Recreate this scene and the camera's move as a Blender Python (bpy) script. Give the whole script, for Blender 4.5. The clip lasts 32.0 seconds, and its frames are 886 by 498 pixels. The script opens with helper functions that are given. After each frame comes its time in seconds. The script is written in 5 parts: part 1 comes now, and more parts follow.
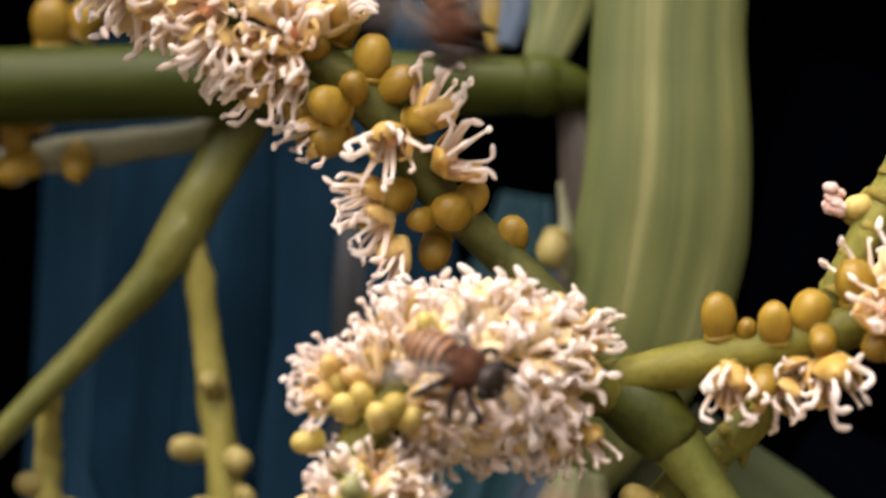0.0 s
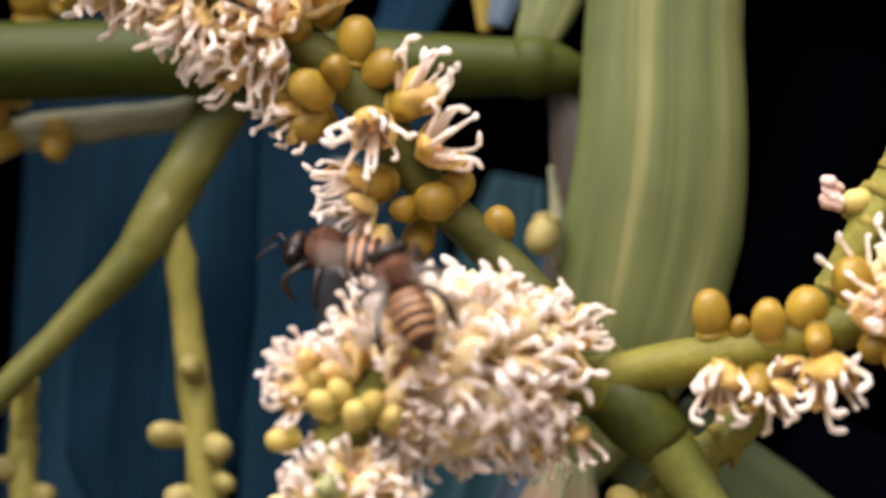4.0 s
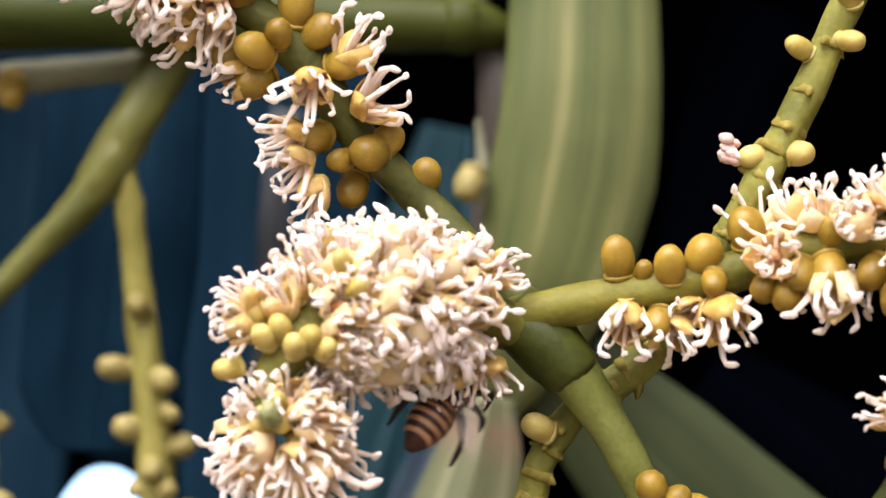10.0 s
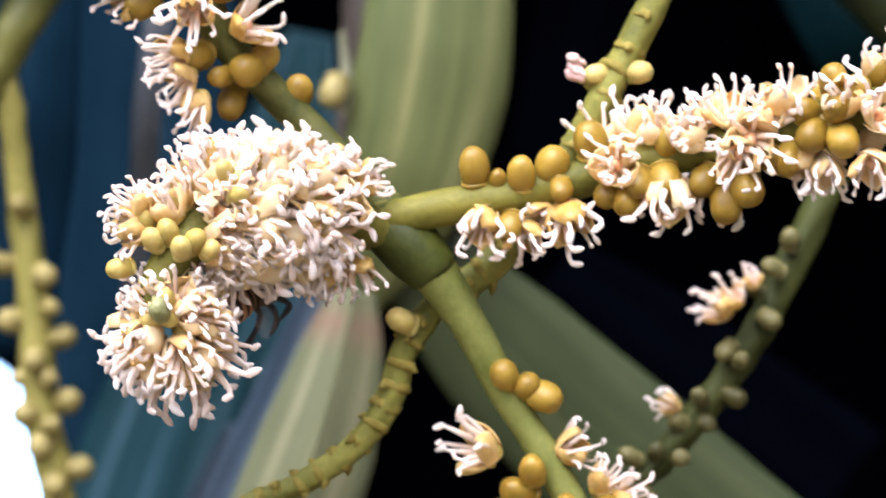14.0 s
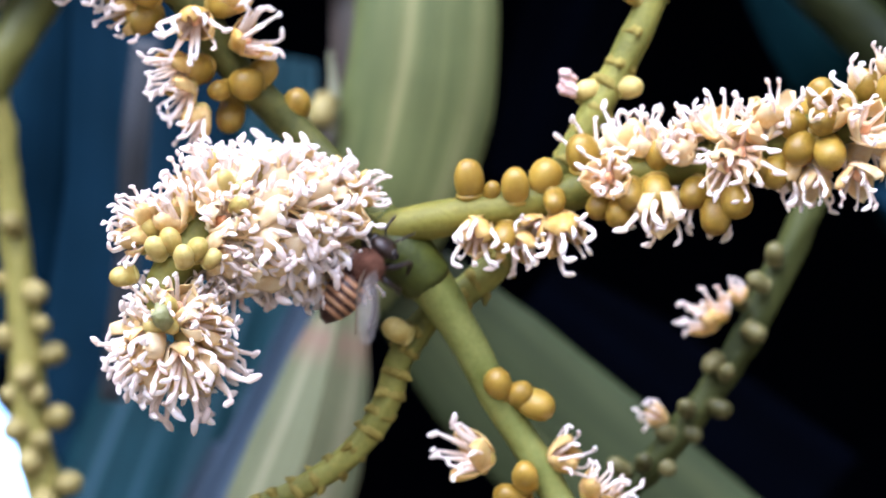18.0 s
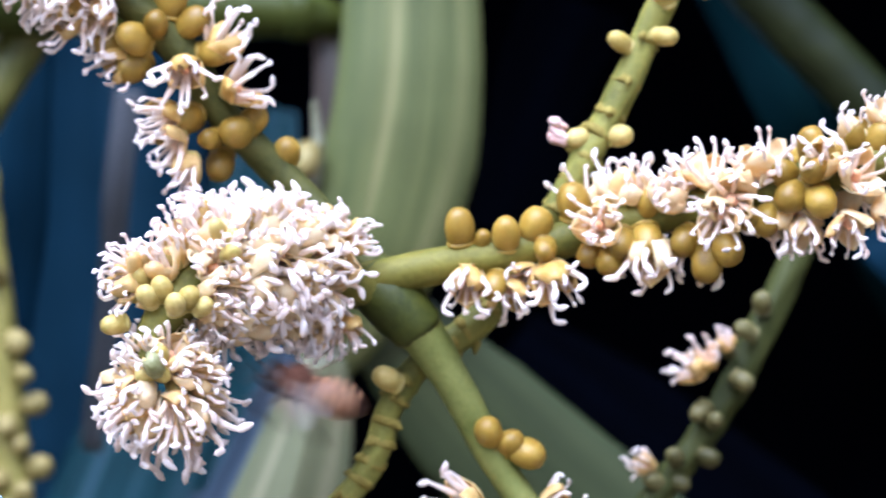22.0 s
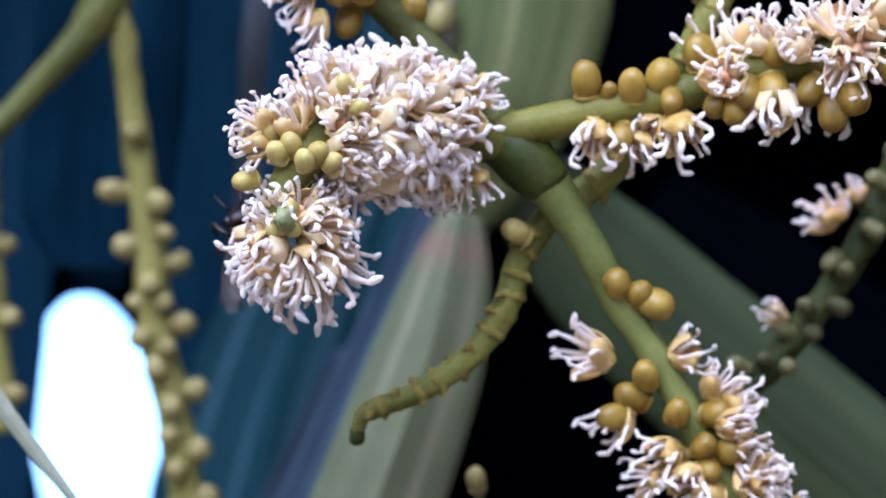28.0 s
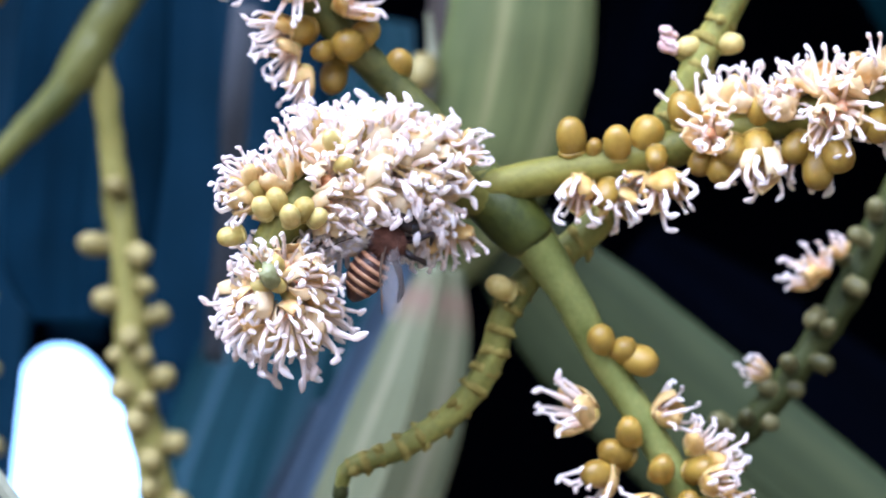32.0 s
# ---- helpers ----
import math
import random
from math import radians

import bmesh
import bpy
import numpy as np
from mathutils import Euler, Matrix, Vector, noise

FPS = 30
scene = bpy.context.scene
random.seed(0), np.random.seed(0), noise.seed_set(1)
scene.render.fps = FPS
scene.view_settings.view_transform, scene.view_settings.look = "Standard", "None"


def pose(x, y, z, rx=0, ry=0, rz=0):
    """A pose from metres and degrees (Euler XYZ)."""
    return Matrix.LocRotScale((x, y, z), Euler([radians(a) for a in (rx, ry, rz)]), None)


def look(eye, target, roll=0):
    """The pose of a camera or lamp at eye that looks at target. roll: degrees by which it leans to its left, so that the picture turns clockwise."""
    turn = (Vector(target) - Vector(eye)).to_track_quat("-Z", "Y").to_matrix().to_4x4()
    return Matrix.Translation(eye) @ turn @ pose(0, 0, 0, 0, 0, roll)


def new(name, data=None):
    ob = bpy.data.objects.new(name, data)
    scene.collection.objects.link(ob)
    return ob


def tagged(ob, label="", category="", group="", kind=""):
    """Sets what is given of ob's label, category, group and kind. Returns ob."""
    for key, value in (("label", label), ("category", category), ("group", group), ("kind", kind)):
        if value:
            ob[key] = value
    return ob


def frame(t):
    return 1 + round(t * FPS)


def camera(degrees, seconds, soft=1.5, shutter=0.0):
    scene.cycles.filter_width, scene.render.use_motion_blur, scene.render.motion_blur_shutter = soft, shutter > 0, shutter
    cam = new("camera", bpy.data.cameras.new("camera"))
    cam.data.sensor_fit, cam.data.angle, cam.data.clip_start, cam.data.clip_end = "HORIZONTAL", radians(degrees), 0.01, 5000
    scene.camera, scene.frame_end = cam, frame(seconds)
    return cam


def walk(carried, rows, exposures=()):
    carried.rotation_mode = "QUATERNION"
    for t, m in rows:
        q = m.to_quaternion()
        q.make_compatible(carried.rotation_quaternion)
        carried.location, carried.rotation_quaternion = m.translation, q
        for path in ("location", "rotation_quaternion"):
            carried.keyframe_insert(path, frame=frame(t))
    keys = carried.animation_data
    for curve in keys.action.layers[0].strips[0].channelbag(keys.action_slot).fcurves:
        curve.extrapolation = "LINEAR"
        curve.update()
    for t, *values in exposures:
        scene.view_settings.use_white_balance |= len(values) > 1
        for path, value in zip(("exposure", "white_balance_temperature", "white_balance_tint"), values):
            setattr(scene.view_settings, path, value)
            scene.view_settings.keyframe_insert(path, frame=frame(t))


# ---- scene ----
# All lengths below are in centimetres, measured from a point in the air 1.6 m over the ground.
CM, HIGH = 0.01, 1.6
cam = camera(20.0, 32.0, soft=1.5, shutter=0.8)
cam.data.dof.use_dof, cam.data.dof.focus_distance, cam.data.dof.aperture_fstop = True, 0.249, 28.0
PATH = [
    (0, (0.01944, -0.22686, 1.58652), (-0.00153, 0.02178, 1.60194), -0.89),
    (0.5, (0.02008, -0.22500, 1.58679), (-0.00002, 0.02353, 1.60484), -0.94),
    (1, (0.02076, -0.22311, 1.58701), (-0.00062, 0.02527, 1.60582), -0.72),
    (1.5, (0.02155, -0.22185, 1.58712), (0.00153, 0.02664, 1.60588), -0.82),
    (2, (0.02220, -0.22148, 1.58734), (0.00250, 0.02702, 1.60629), -0.76),
    (2.5, (0.02221, -0.22121, 1.58766), (0.00126, 0.02721, 1.60631), -0.69),
    (4.5, (0.01862, -0.21863, 1.58887), (-0.00112, 0.03035, 1.59980), -0.04),
    (5, (0.01758, -0.21864, 1.58872), (-0.00003, 0.03054, 1.59885), -0.03),
    (5.5, (0.01700, -0.21803, 1.58827), (0.00372, 0.03145, 1.59732), 0.03),
    (6, (0.01702, -0.21780, 1.58768), (0.00848, 0.03185, 1.59800), -0.02),
    (6.5, (0.01735, -0.21972, 1.58733), (0.01033, 0.02996, 1.59779), -0.02),
    (7, (0.01786, -0.22273, 1.58747), (0.00884, 0.02697, 1.59583), 0.05),
    (7.5, (0.01857, -0.22558, 1.58795), (0.00944, 0.02411, 1.59621), 0.07),
    (8, (0.01917, -0.22899, 1.58819), (0.00668, 0.02060, 1.59489), 0.01),
    (8.5, (0.01994, -0.23183, 1.58804), (0.00960, 0.01784, 1.59588), 0.11),
    (9, (0.02049, -0.23453, 1.58787), (0.00884, 0.01509, 1.59525), 0.02),
    (9.5, (0.02116, -0.23745, 1.58797), (0.00794, 0.01210, 1.59503), 0.08),
    (10, (0.02203, -0.24042, 1.58818), (0.00782, 0.00908, 1.59505), 0.20),
    (10.5, (0.02299, -0.24335, 1.58852), (0.00744, 0.00608, 1.59526), 0.16),
    (11, (0.02397, -0.24597, 1.58906), (0.00906, 0.00349, 1.59563), 0.09),
    (11.5, (0.02473, -0.24863, 1.58961), (0.01388, 0.00106, 1.59592), 0.20),
    (12, (0.02476, -0.25123, 1.59029), (0.01626, -0.00141, 1.59438), 0.11),
    (12.5, (0.02407, -0.25453, 1.59064), (0.01642, -0.00466, 1.59307), 0.20),
    (13, (0.02312, -0.25750, 1.59058), (0.01691, -0.00759, 1.59235), 0.16),
    (13.5, (0.02202, -0.26078, 1.59024), (0.01825, -0.01081, 1.58884), 0.37),
    (14, (0.02096, -0.26408, 1.58975), (0.02176, -0.01411, 1.58559), 0.25),
    (14.5, (0.02013, -0.26653, 1.58916), (0.02336, -0.01660, 1.58416), 0.22),
    (16.5, (0.01797, -0.26979, 1.58692), (0.02048, -0.01982, 1.58362), 0.31),
    (17, (0.01768, -0.26967, 1.58666), (0.02003, -0.01969, 1.58370), 0.28),
    (17.5, (0.01750, -0.26956, 1.58662), (0.02029, -0.01958, 1.58530), 0.32),
    (18, (0.01735, -0.26954, 1.58672), (0.02195, -0.01958, 1.58649), 0.37),
    (18.5, (0.01721, -0.26944, 1.58689), (0.02334, -0.01952, 1.58758), 0.37),
    (19, (0.01704, -0.26936, 1.58705), (0.02459, -0.01947, 1.58826), 0.31),
    (19.5, (0.01678, -0.26941, 1.58707), (0.02535, -0.01956, 1.58888), 0.39),
    (20, (0.01650, -0.26945, 1.58696), (0.02833, -0.01975, 1.59019), 0.35),
    (20.5, (0.01609, -0.26964, 1.58673), (0.03143, -0.02015, 1.59079), 0.35),
    (21, (0.01559, -0.26941, 1.58648), (0.02984, -0.01985, 1.59030), 0.36),
    (21.5, (0.01510, -0.26919, 1.58639), (0.02567, -0.01945, 1.59085), 0.22),
    (22, (0.01465, -0.26926, 1.58643), (0.02265, -0.01944, 1.59128), 0.32),
    (22.5, (0.01426, -0.26946, 1.58656), (0.01837, -0.01954, 1.59173), 0.33),
    (23, (0.01405, -0.26928, 1.58676), (0.01797, -0.01939, 1.59269), 0.36),
    (23.5, (0.01396, -0.26943, 1.58686), (0.01819, -0.01955, 1.59328), 0.37),
    (24, (0.01407, -0.26973, 1.58691), (0.01726, -0.01984, 1.59357), 0.30),
    (24.5, (0.01441, -0.26946, 1.58687), (0.01506, -0.01953, 1.59295), 0.28),
    (26.5, (0.01673, -0.27175, 1.58606), (0.01051, -0.02183, 1.58557), -0.09),
    (27, (0.01718, -0.27208, 1.58584), (0.00726, -0.02234, 1.58021), -0.35),
    (27.5, (0.01747, -0.27181, 1.58560), (0.00768, -0.02218, 1.57614), -0.41),
    (28, (0.01743, -0.27178, 1.58553), (0.01012, -0.02204, 1.57666), -0.42),
    (28.5, (0.01706, -0.27188, 1.58565), (0.01063, -0.02214, 1.57628), -0.18),
    (29, (0.01671, -0.27164, 1.58599), (0.01436, -0.02180, 1.57724), -0.02),
    (29.5, (0.01647, -0.27161, 1.58639), (0.01704, -0.02175, 1.57813), -0.25),
    (30, (0.01630, -0.27166, 1.58667), (0.01728, -0.02178, 1.57889), -0.35),
    (30.5, (0.01623, -0.27160, 1.58682), (0.01567, -0.02166, 1.58110), -0.31),
    (31, (0.01613, -0.27169, 1.58677), (0.01342, -0.02175, 1.58188), -0.12),
    (31.5, (0.01604, -0.27185, 1.58651), (0.01294, -0.02190, 1.58234), -0.15),
    (32, (0.01597, -0.27176, 1.58621), (0.01156, -0.02183, 1.58226), -0.19),
]
WHITE = [(0, 0.76, 6420, 15), (1, 0.76, 6420, 15), (2, 1.15, 6320, 15), (4.5, 0.95, 6220, 14), (5, 0.97, 6220, 14), (6, 1.25, 6130, 14), (7, 1.45, 6080, 14), (8, 1.18, 6030, 15), (12, 1.13, 5790, 15), (14, 1.33, 5450, 16), (18, 1.36, 4920, 18), (21, 1.37, 4730, 18), (24, 1.17, 4630, 18), (27, 1.25, 4540, 18), (28, 0.75, 4540, 18), (29, 1.03, 4580, 18), (32, 1.26, 4580, 18)]
walk(cam, [(t, look(eye, target, roll)) for t, eye, target, roll in PATH], WHITE)

# ---- light ----
SUN_UP, SUN_TURN = radians(62), radians(200)
world = bpy.data.worlds.new("sky")
scene.world = world
world.use_nodes = True
sky = world.node_tree.nodes.new("ShaderNodeTexSky")
sky.sky_type, sky.sun_disc, sky.sun_elevation, sky.sun_rotation = "NISHITA", False, SUN_UP, SUN_TURN
back = world.node_tree.nodes["Background"]
back.inputs["Strength"].default_value = 0.12
sky.dust_density, sky.air_density, sky.ozone_density = 6.0, 0.3, 0.0
world.node_tree.links.new(sky.outputs[0], back.inputs[0])
sun = new("sun", bpy.data.lights.new("sun", "SUN"))
sun.data.energy, sun.data.angle, sun.data.color = 2.7, radians(65), (1.0, 0.95, 0.87)
toward_sun = Vector((-0.28, -0.48, 1.0))
sun.matrix_world = look(toward_sun * 3, (0, 0, 0))


# ---- materials ----
def mat(name, dark, light, scale=300.0, rough=0.5, bump=0.15, fine=1500.0, shine=0.4, vary=0.0, sub=0.0, stretch=(1, 1, 1), foot=None, glow=0.0):
    """Two colours mixed by coarse and fine noise, with relief from the fine noise. vary: how far each object differs. glow: share of light that passes through."""
    m = bpy.data.materials.new(name)
    m.use_nodes = True
    nt = m.node_tree
    n, l = nt.nodes, nt.links
    b = n["Principled BSDF"]
    co = n.new("ShaderNodeTexCoord")
    mp = n.new("ShaderNodeMapping")
    mp.inputs["Scale"].default_value = stretch
    l.new(co.outputs["Object"], mp.inputs[0])
    big, small = n.new("ShaderNodeTexNoise"), n.new("ShaderNodeTexNoise")
    big.inputs["Scale"].default_value, big.inputs["Detail"].default_value = scale, 4
    small.inputs["Scale"].default_value, small.inputs["Detail"].default_value = fine, 3
    l.new(mp.outputs[0], big.inputs["Vector"])
    l.new(mp.outputs[0], small.inputs["Vector"])
    add = n.new("ShaderNodeMath")
    add.operation = "MULTIPLY_ADD"
    l.new(small.outputs[0], add.inputs[0])
    add.inputs[1].default_value = 0.35
    l.new(big.outputs[0], add.inputs[2])
    ramp = n.new("ShaderNodeValToRGB")
    ramp.color_ramp.elements[0].position, ramp.color_ramp.elements[0].color = 0.45, (*dark, 1)
    ramp.color_ramp.elements[1].position, ramp.color_ramp.elements[1].color = 0.88, (*light, 1)
    info = n.new("ShaderNodeObjectInfo")
    if vary:
        shift = n.new("ShaderNodeMath")
        shift.operation = "MULTIPLY_ADD"
        l.new(info.outputs["Random"], shift.inputs[0])
        shift.inputs[1].default_value = vary
        l.new(add.outputs[0], shift.inputs[2])
        less = n.new("ShaderNodeMath")
        less.operation = "SUBTRACT"
        l.new(shift.outputs[0], less.inputs[0])
        less.inputs[1].default_value = vary / 2
        l.new(less.outputs[0], ramp.inputs[0])
    else:
        l.new(add.outputs[0], ramp.inputs[0])
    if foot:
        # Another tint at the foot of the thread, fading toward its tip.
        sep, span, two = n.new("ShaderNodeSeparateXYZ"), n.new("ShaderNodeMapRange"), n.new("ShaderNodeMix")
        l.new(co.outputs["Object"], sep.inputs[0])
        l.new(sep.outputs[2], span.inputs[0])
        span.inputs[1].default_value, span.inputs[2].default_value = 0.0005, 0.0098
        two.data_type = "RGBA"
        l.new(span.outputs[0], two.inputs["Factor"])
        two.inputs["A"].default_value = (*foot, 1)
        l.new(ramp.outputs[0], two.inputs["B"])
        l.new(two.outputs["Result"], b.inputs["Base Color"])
    else:
        l.new(ramp.outputs[0], b.inputs["Base Color"])
    b.inputs["Roughness"].default_value = rough
    b.inputs["Specular IOR Level"].default_value = shine
    if sub:
        b.inputs["Subsurface Weight"].default_value = sub
        b.inputs["Subsurface Radius"].default_value = (1.0, 0.6, 0.35)
        b.inputs["Subsurface Scale"].default_value = 0.003
    bm = n.new("ShaderNodeBump")
    bm.inputs["Strength"].default_value, bm.inputs["Distance"].default_value = bump, 0.0003
    l.new(small.outputs[0], bm.inputs["Height"])
    l.new(bm.outputs[0], b.inputs["Normal"])
    if glow:
        thin, blend = n.new("ShaderNodeBsdfTranslucent"), n.new("ShaderNodeMixShader")
        l.new(b.inputs["Base Color"].links[0].from_socket, thin.inputs["Color"])
        blend.inputs[0].default_value = glow
        l.new(b.outputs[0], blend.inputs[1])
        l.new(thin.outputs[0], blend.inputs[2])
        l.new(blend.outputs[0], n["Material Output"].inputs["Surface"])
    return m


def striped(name, dark, light, vein, count=9.0, rough=0.45, blush=None, shine=0.25):
    """A leaf whose veins run along it: u goes across, v along."""
    m = bpy.data.materials.new(name)
    m.use_nodes = True
    nt = m.node_tree
    n, l = nt.nodes, nt.links
    b = n["Principled BSDF"]
    uv = n.new("ShaderNodeUVMap")
    uv.uv_map = "UVMap"
    mp = n.new("ShaderNodeMapping")
    mp.inputs["Scale"].default_value = (count, 0.6, 1)
    l.new(uv.outputs[0], mp.inputs[0])
    bands, grain, blot = n.new("ShaderNodeTexNoise"), n.new("ShaderNodeTexNoise"), n.new("ShaderNodeTexNoise")
    bands.inputs["Scale"].default_value, bands.inputs["Detail"].default_value = 1.0, 2
    l.new(mp.outputs[0], bands.inputs["Vector"])
    fine = n.new("ShaderNodeMapping")
    fine.inputs["Scale"].default_value = (count * 9, 2.5, 1)
    l.new(uv.outputs[0], fine.inputs[0])
    grain.inputs["Scale"].default_value = 1.0
    l.new(fine.outputs[0], grain.inputs["Vector"])
    co = n.new("ShaderNodeTexCoord")
    blot.inputs["Scale"].default_value, blot.inputs["Detail"].default_value = 60, 5
    l.new(co.outputs["Object"], blot.inputs["Vector"])
    ramp = n.new("ShaderNodeValToRGB")
    e = ramp.color_ramp.elements
    e[0].position, e[0].color = 0.36, (*dark, 1)
    e[1].position, e[1].color = 0.52, (*light, 1)
    last = e.new(0.64)
    last.color = (*vein, 1)
    mixv = n.new("ShaderNodeMath")
    mixv.operation = "MULTIPLY_ADD"
    l.new(grain.outputs[0], mixv.inputs[0])
    mixv.inputs[1].default_value = 0.12
    l.new(bands.outputs[0], mixv.inputs[2])
    off = n.new("ShaderNodeMath")
    off.operation = "SUBTRACT"
    l.new(mixv.outputs[0], off.inputs[0])
    off.inputs[1].default_value = 0.06
    l.new(off.outputs[0], ramp.inputs[0])
    tone = n.new("ShaderNodeMix")
    tone.data_type, tone.blend_type = "RGBA", "MULTIPLY"
    tone.inputs["Factor"].default_value = 0.5
    shade = n.new("ShaderNodeValToRGB")
    shade.color_ramp.elements[0].position, shade.color_ramp.elements[0].color = 0.3, (0.55, 0.55, 0.5, 1)
    shade.color_ramp.elements[1].position, shade.color_ramp.elements[1].color = 0.65, (1, 1, 1, 1)
    l.new(blot.outputs[0], shade.inputs[0])
    l.new(ramp.outputs[0], tone.inputs["A"])
    l.new(shade.outputs[0], tone.inputs["B"])
    colour = tone.outputs["Result"]
    if blush:
        # A reddish stain near the blade's base.
        sep = n.new("ShaderNodeSeparateXYZ")
        l.new(uv.outputs[0], sep.inputs[0])
        band = n.new("ShaderNodeValToRGB")
        be = band.color_ramp.elements
        be[0].position, be[0].color = 0.05, (0, 0, 0, 1)
        be[1].position, be[1].color = 0.27, (0, 0, 0, 1)
        mid = be.new(0.15)
        mid.color = (1, 1, 1, 1)
        l.new(sep.outputs[1], band.inputs[0])
        patch = n.new("ShaderNodeMath")
        patch.operation = "MULTIPLY"
        l.new(band.outputs[0], patch.inputs[0])
        l.new(blot.outputs[0], patch.inputs[1])
        red = n.new("ShaderNodeMix")
        red.data_type = "RGBA"
        l.new(patch.outputs[0], red.inputs["Factor"])
        l.new(colour, red.inputs["A"])
        red.inputs["B"].default_value = (*blush, 1)
        colour = red.outputs["Result"]
    l.new(colour, b.inputs["Base Color"])
    b.inputs["Roughness"].default_value = rough
    b.inputs["Specular IOR Level"].default_value = shine
    bump = n.new("ShaderNodeBump")
    bump.inputs["Strength"].default_value, bump.inputs["Distance"].default_value = 0.35, 0.0004
    l.new(grain.outputs[0], bump.inputs["Height"])
    l.new(bump.outputs[0], b.inputs["Normal"])
    return m


def clear(name, colour, rough, alpha):
    m = bpy.data.materials.new(name)
    m.use_nodes = True
    b = m.node_tree.nodes["Principled BSDF"]
    b.inputs["Base Color"].default_value = (*colour, 1)
    b.inputs["Roughness"].default_value, b.inputs["Alpha"].default_value = rough, alpha
    return m


THIN_STEM = mat("thin spike stem", (0.111, 0.112, 0.0158), (0.249, 0.234, 0.0425), 160, 0.6, 0.35, 1400, 0.25, sub=0.1)
STEM = mat("spike stem", (0.075, 0.0749, 0.00643), (0.187, 0.168, 0.0219), 160, 0.6, 0.35, 1400, 0.25, sub=0.1)
# Darker copy of STEM: the upper spike's shade is put into its colour.
DEEP_STEM = mat("painted-shade spike stem", (0.0392, 0.0443, 0.00714), (0.114, 0.111, 0.0214), 160, 0.6, 0.35, 1400, 0.25)
GREEN_STEM = mat("greener spike stem", (0.111, 0.128, 0.02), (0.236, 0.249, 0.0607), 160, 0.6, 0.35, 1400, 0.25, sub=0.1)
STEM_DARK = mat("joint stem", (0.025, 0.0335, 0.00286), (0.0714, 0.08, 0.00857), 160, 0.5, 0.25, 1400, 0.3)
BUD = mat("bud skin", (0.207, 0.125, 0.00857), (0.378, 0.246, 0.0271), 140, 0.42, 0.1, 2200, 0.4, vary=0.35, sub=0.15)
# Dark copy of the bud skin; the rear spike's shade is in its colour.
BUD_SHADE = mat("painted-shade bud skin", (0.0514, 0.0486, 0.0102), (0.149, 0.131, 0.0428), 260, 0.5, 0.12, 2200, 0.3, vary=0.5)
BUD_OLD = mat("dull bud skin", (0.178, 0.143, 0.0357), (0.314, 0.257, 0.0857), 260, 0.5, 0.12, 2200, 0.3, vary=0.3)
BUD_GREEN = mat("young bud skin", (0.344, 0.258, 0.043), (0.525, 0.421, 0.129), 260, 0.5, 0.12, 2200, 0.4, vary=0.3, sub=0.12)
PETAL = mat("petal", (0.552, 0.322, 0.0552), (0.773, 0.534, 0.202), 300, 0.55, 0.15, 2500, 0.35, vary=0.3, sub=0.2, glow=0.2)
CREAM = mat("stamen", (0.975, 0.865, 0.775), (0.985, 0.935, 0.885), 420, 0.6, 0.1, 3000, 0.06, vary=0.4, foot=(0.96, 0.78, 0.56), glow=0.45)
PEACH = mat("pistil", (0.72, 0.36, 0.18), (0.85, 0.58, 0.38), 300, 0.5, 0.15, 2500, 0.3, vary=0.3, sub=0.2)
CREAM_PETAL = mat("pale petal", (0.85, 0.62, 0.24), (0.97, 0.85, 0.56), 300, 0.55, 0.15, 2500, 0.25, vary=0.4, glow=0.4)
CUP = mat("flower cup", (0.391, 0.289, 0.0425), (0.578, 0.442, 0.119), 260, 0.45, 0.15, 2200, 0.35, vary=0.25)
PINK = mat("wilted flower", (0.62, 0.36, 0.30), (0.82, 0.62, 0.55), 500, 0.7, 0.4, 2500, 0.2)
SCAR = mat("brown scar", (0.157, 0.121, 0.0157), (0.271, 0.221, 0.0428), 500, 0.7, 0.4, 2500, 0.2)
TIP_GREEN = mat("green tip", (0.143, 0.143, 0.0286), (0.3, 0.3, 0.143), 400, 0.5, 0.3, 2000, 0.4)
TIP = mat("dry tip", (0.0179, 0.025, 0.00571), (0.05, 0.0535, 0.0143), 500, 0.8, 0.5, 2500, 0.1)
BACK_STEM = mat("rear stem", (0.0678, 0.0736, 0.012), (0.136, 0.132, 0.0257), 120, 0.5, 0.2, 1200, 0.3)
OLD_STEM = mat("old rear stem", (0.157, 0.143, 0.025), (0.3, 0.264, 0.0642), 120, 0.5, 0.2, 1200, 0.3)
# Rear stem copy with the right spike's shade mixed into the colour.
SHADE_STEM = mat("painted-shade rear stem", (0.0257, 0.0314, 0.00514), (0.0543, 0.0599, 0.0126), 120, 0.6, 0.2, 1200, 0.15)
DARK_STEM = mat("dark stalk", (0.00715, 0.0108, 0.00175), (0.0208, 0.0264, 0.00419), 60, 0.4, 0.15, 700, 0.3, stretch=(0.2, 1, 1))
GREY_STEM = mat("pale rear stem", (0.171, 0.175, 0.0998), (0.286, 0.286, 0.193), 120, 0.6, 0.2, 1200, 0.3)
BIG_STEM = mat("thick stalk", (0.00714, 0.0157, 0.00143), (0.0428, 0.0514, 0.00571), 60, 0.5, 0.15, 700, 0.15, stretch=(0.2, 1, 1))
SHEATH = striped("leaf sheath", (0.082, 0.0998, 0.03), (0.128, 0.143, 0.0471), (0.243, 0.236, 0.0929), 4.2)
BASE_LEAF = striped("lower leaf", (0.0946, 0.106, 0.0519), (0.139, 0.144, 0.0707), (0.233, 0.217, 0.126), 7, blush=(0.20, 0.105, 0.075))
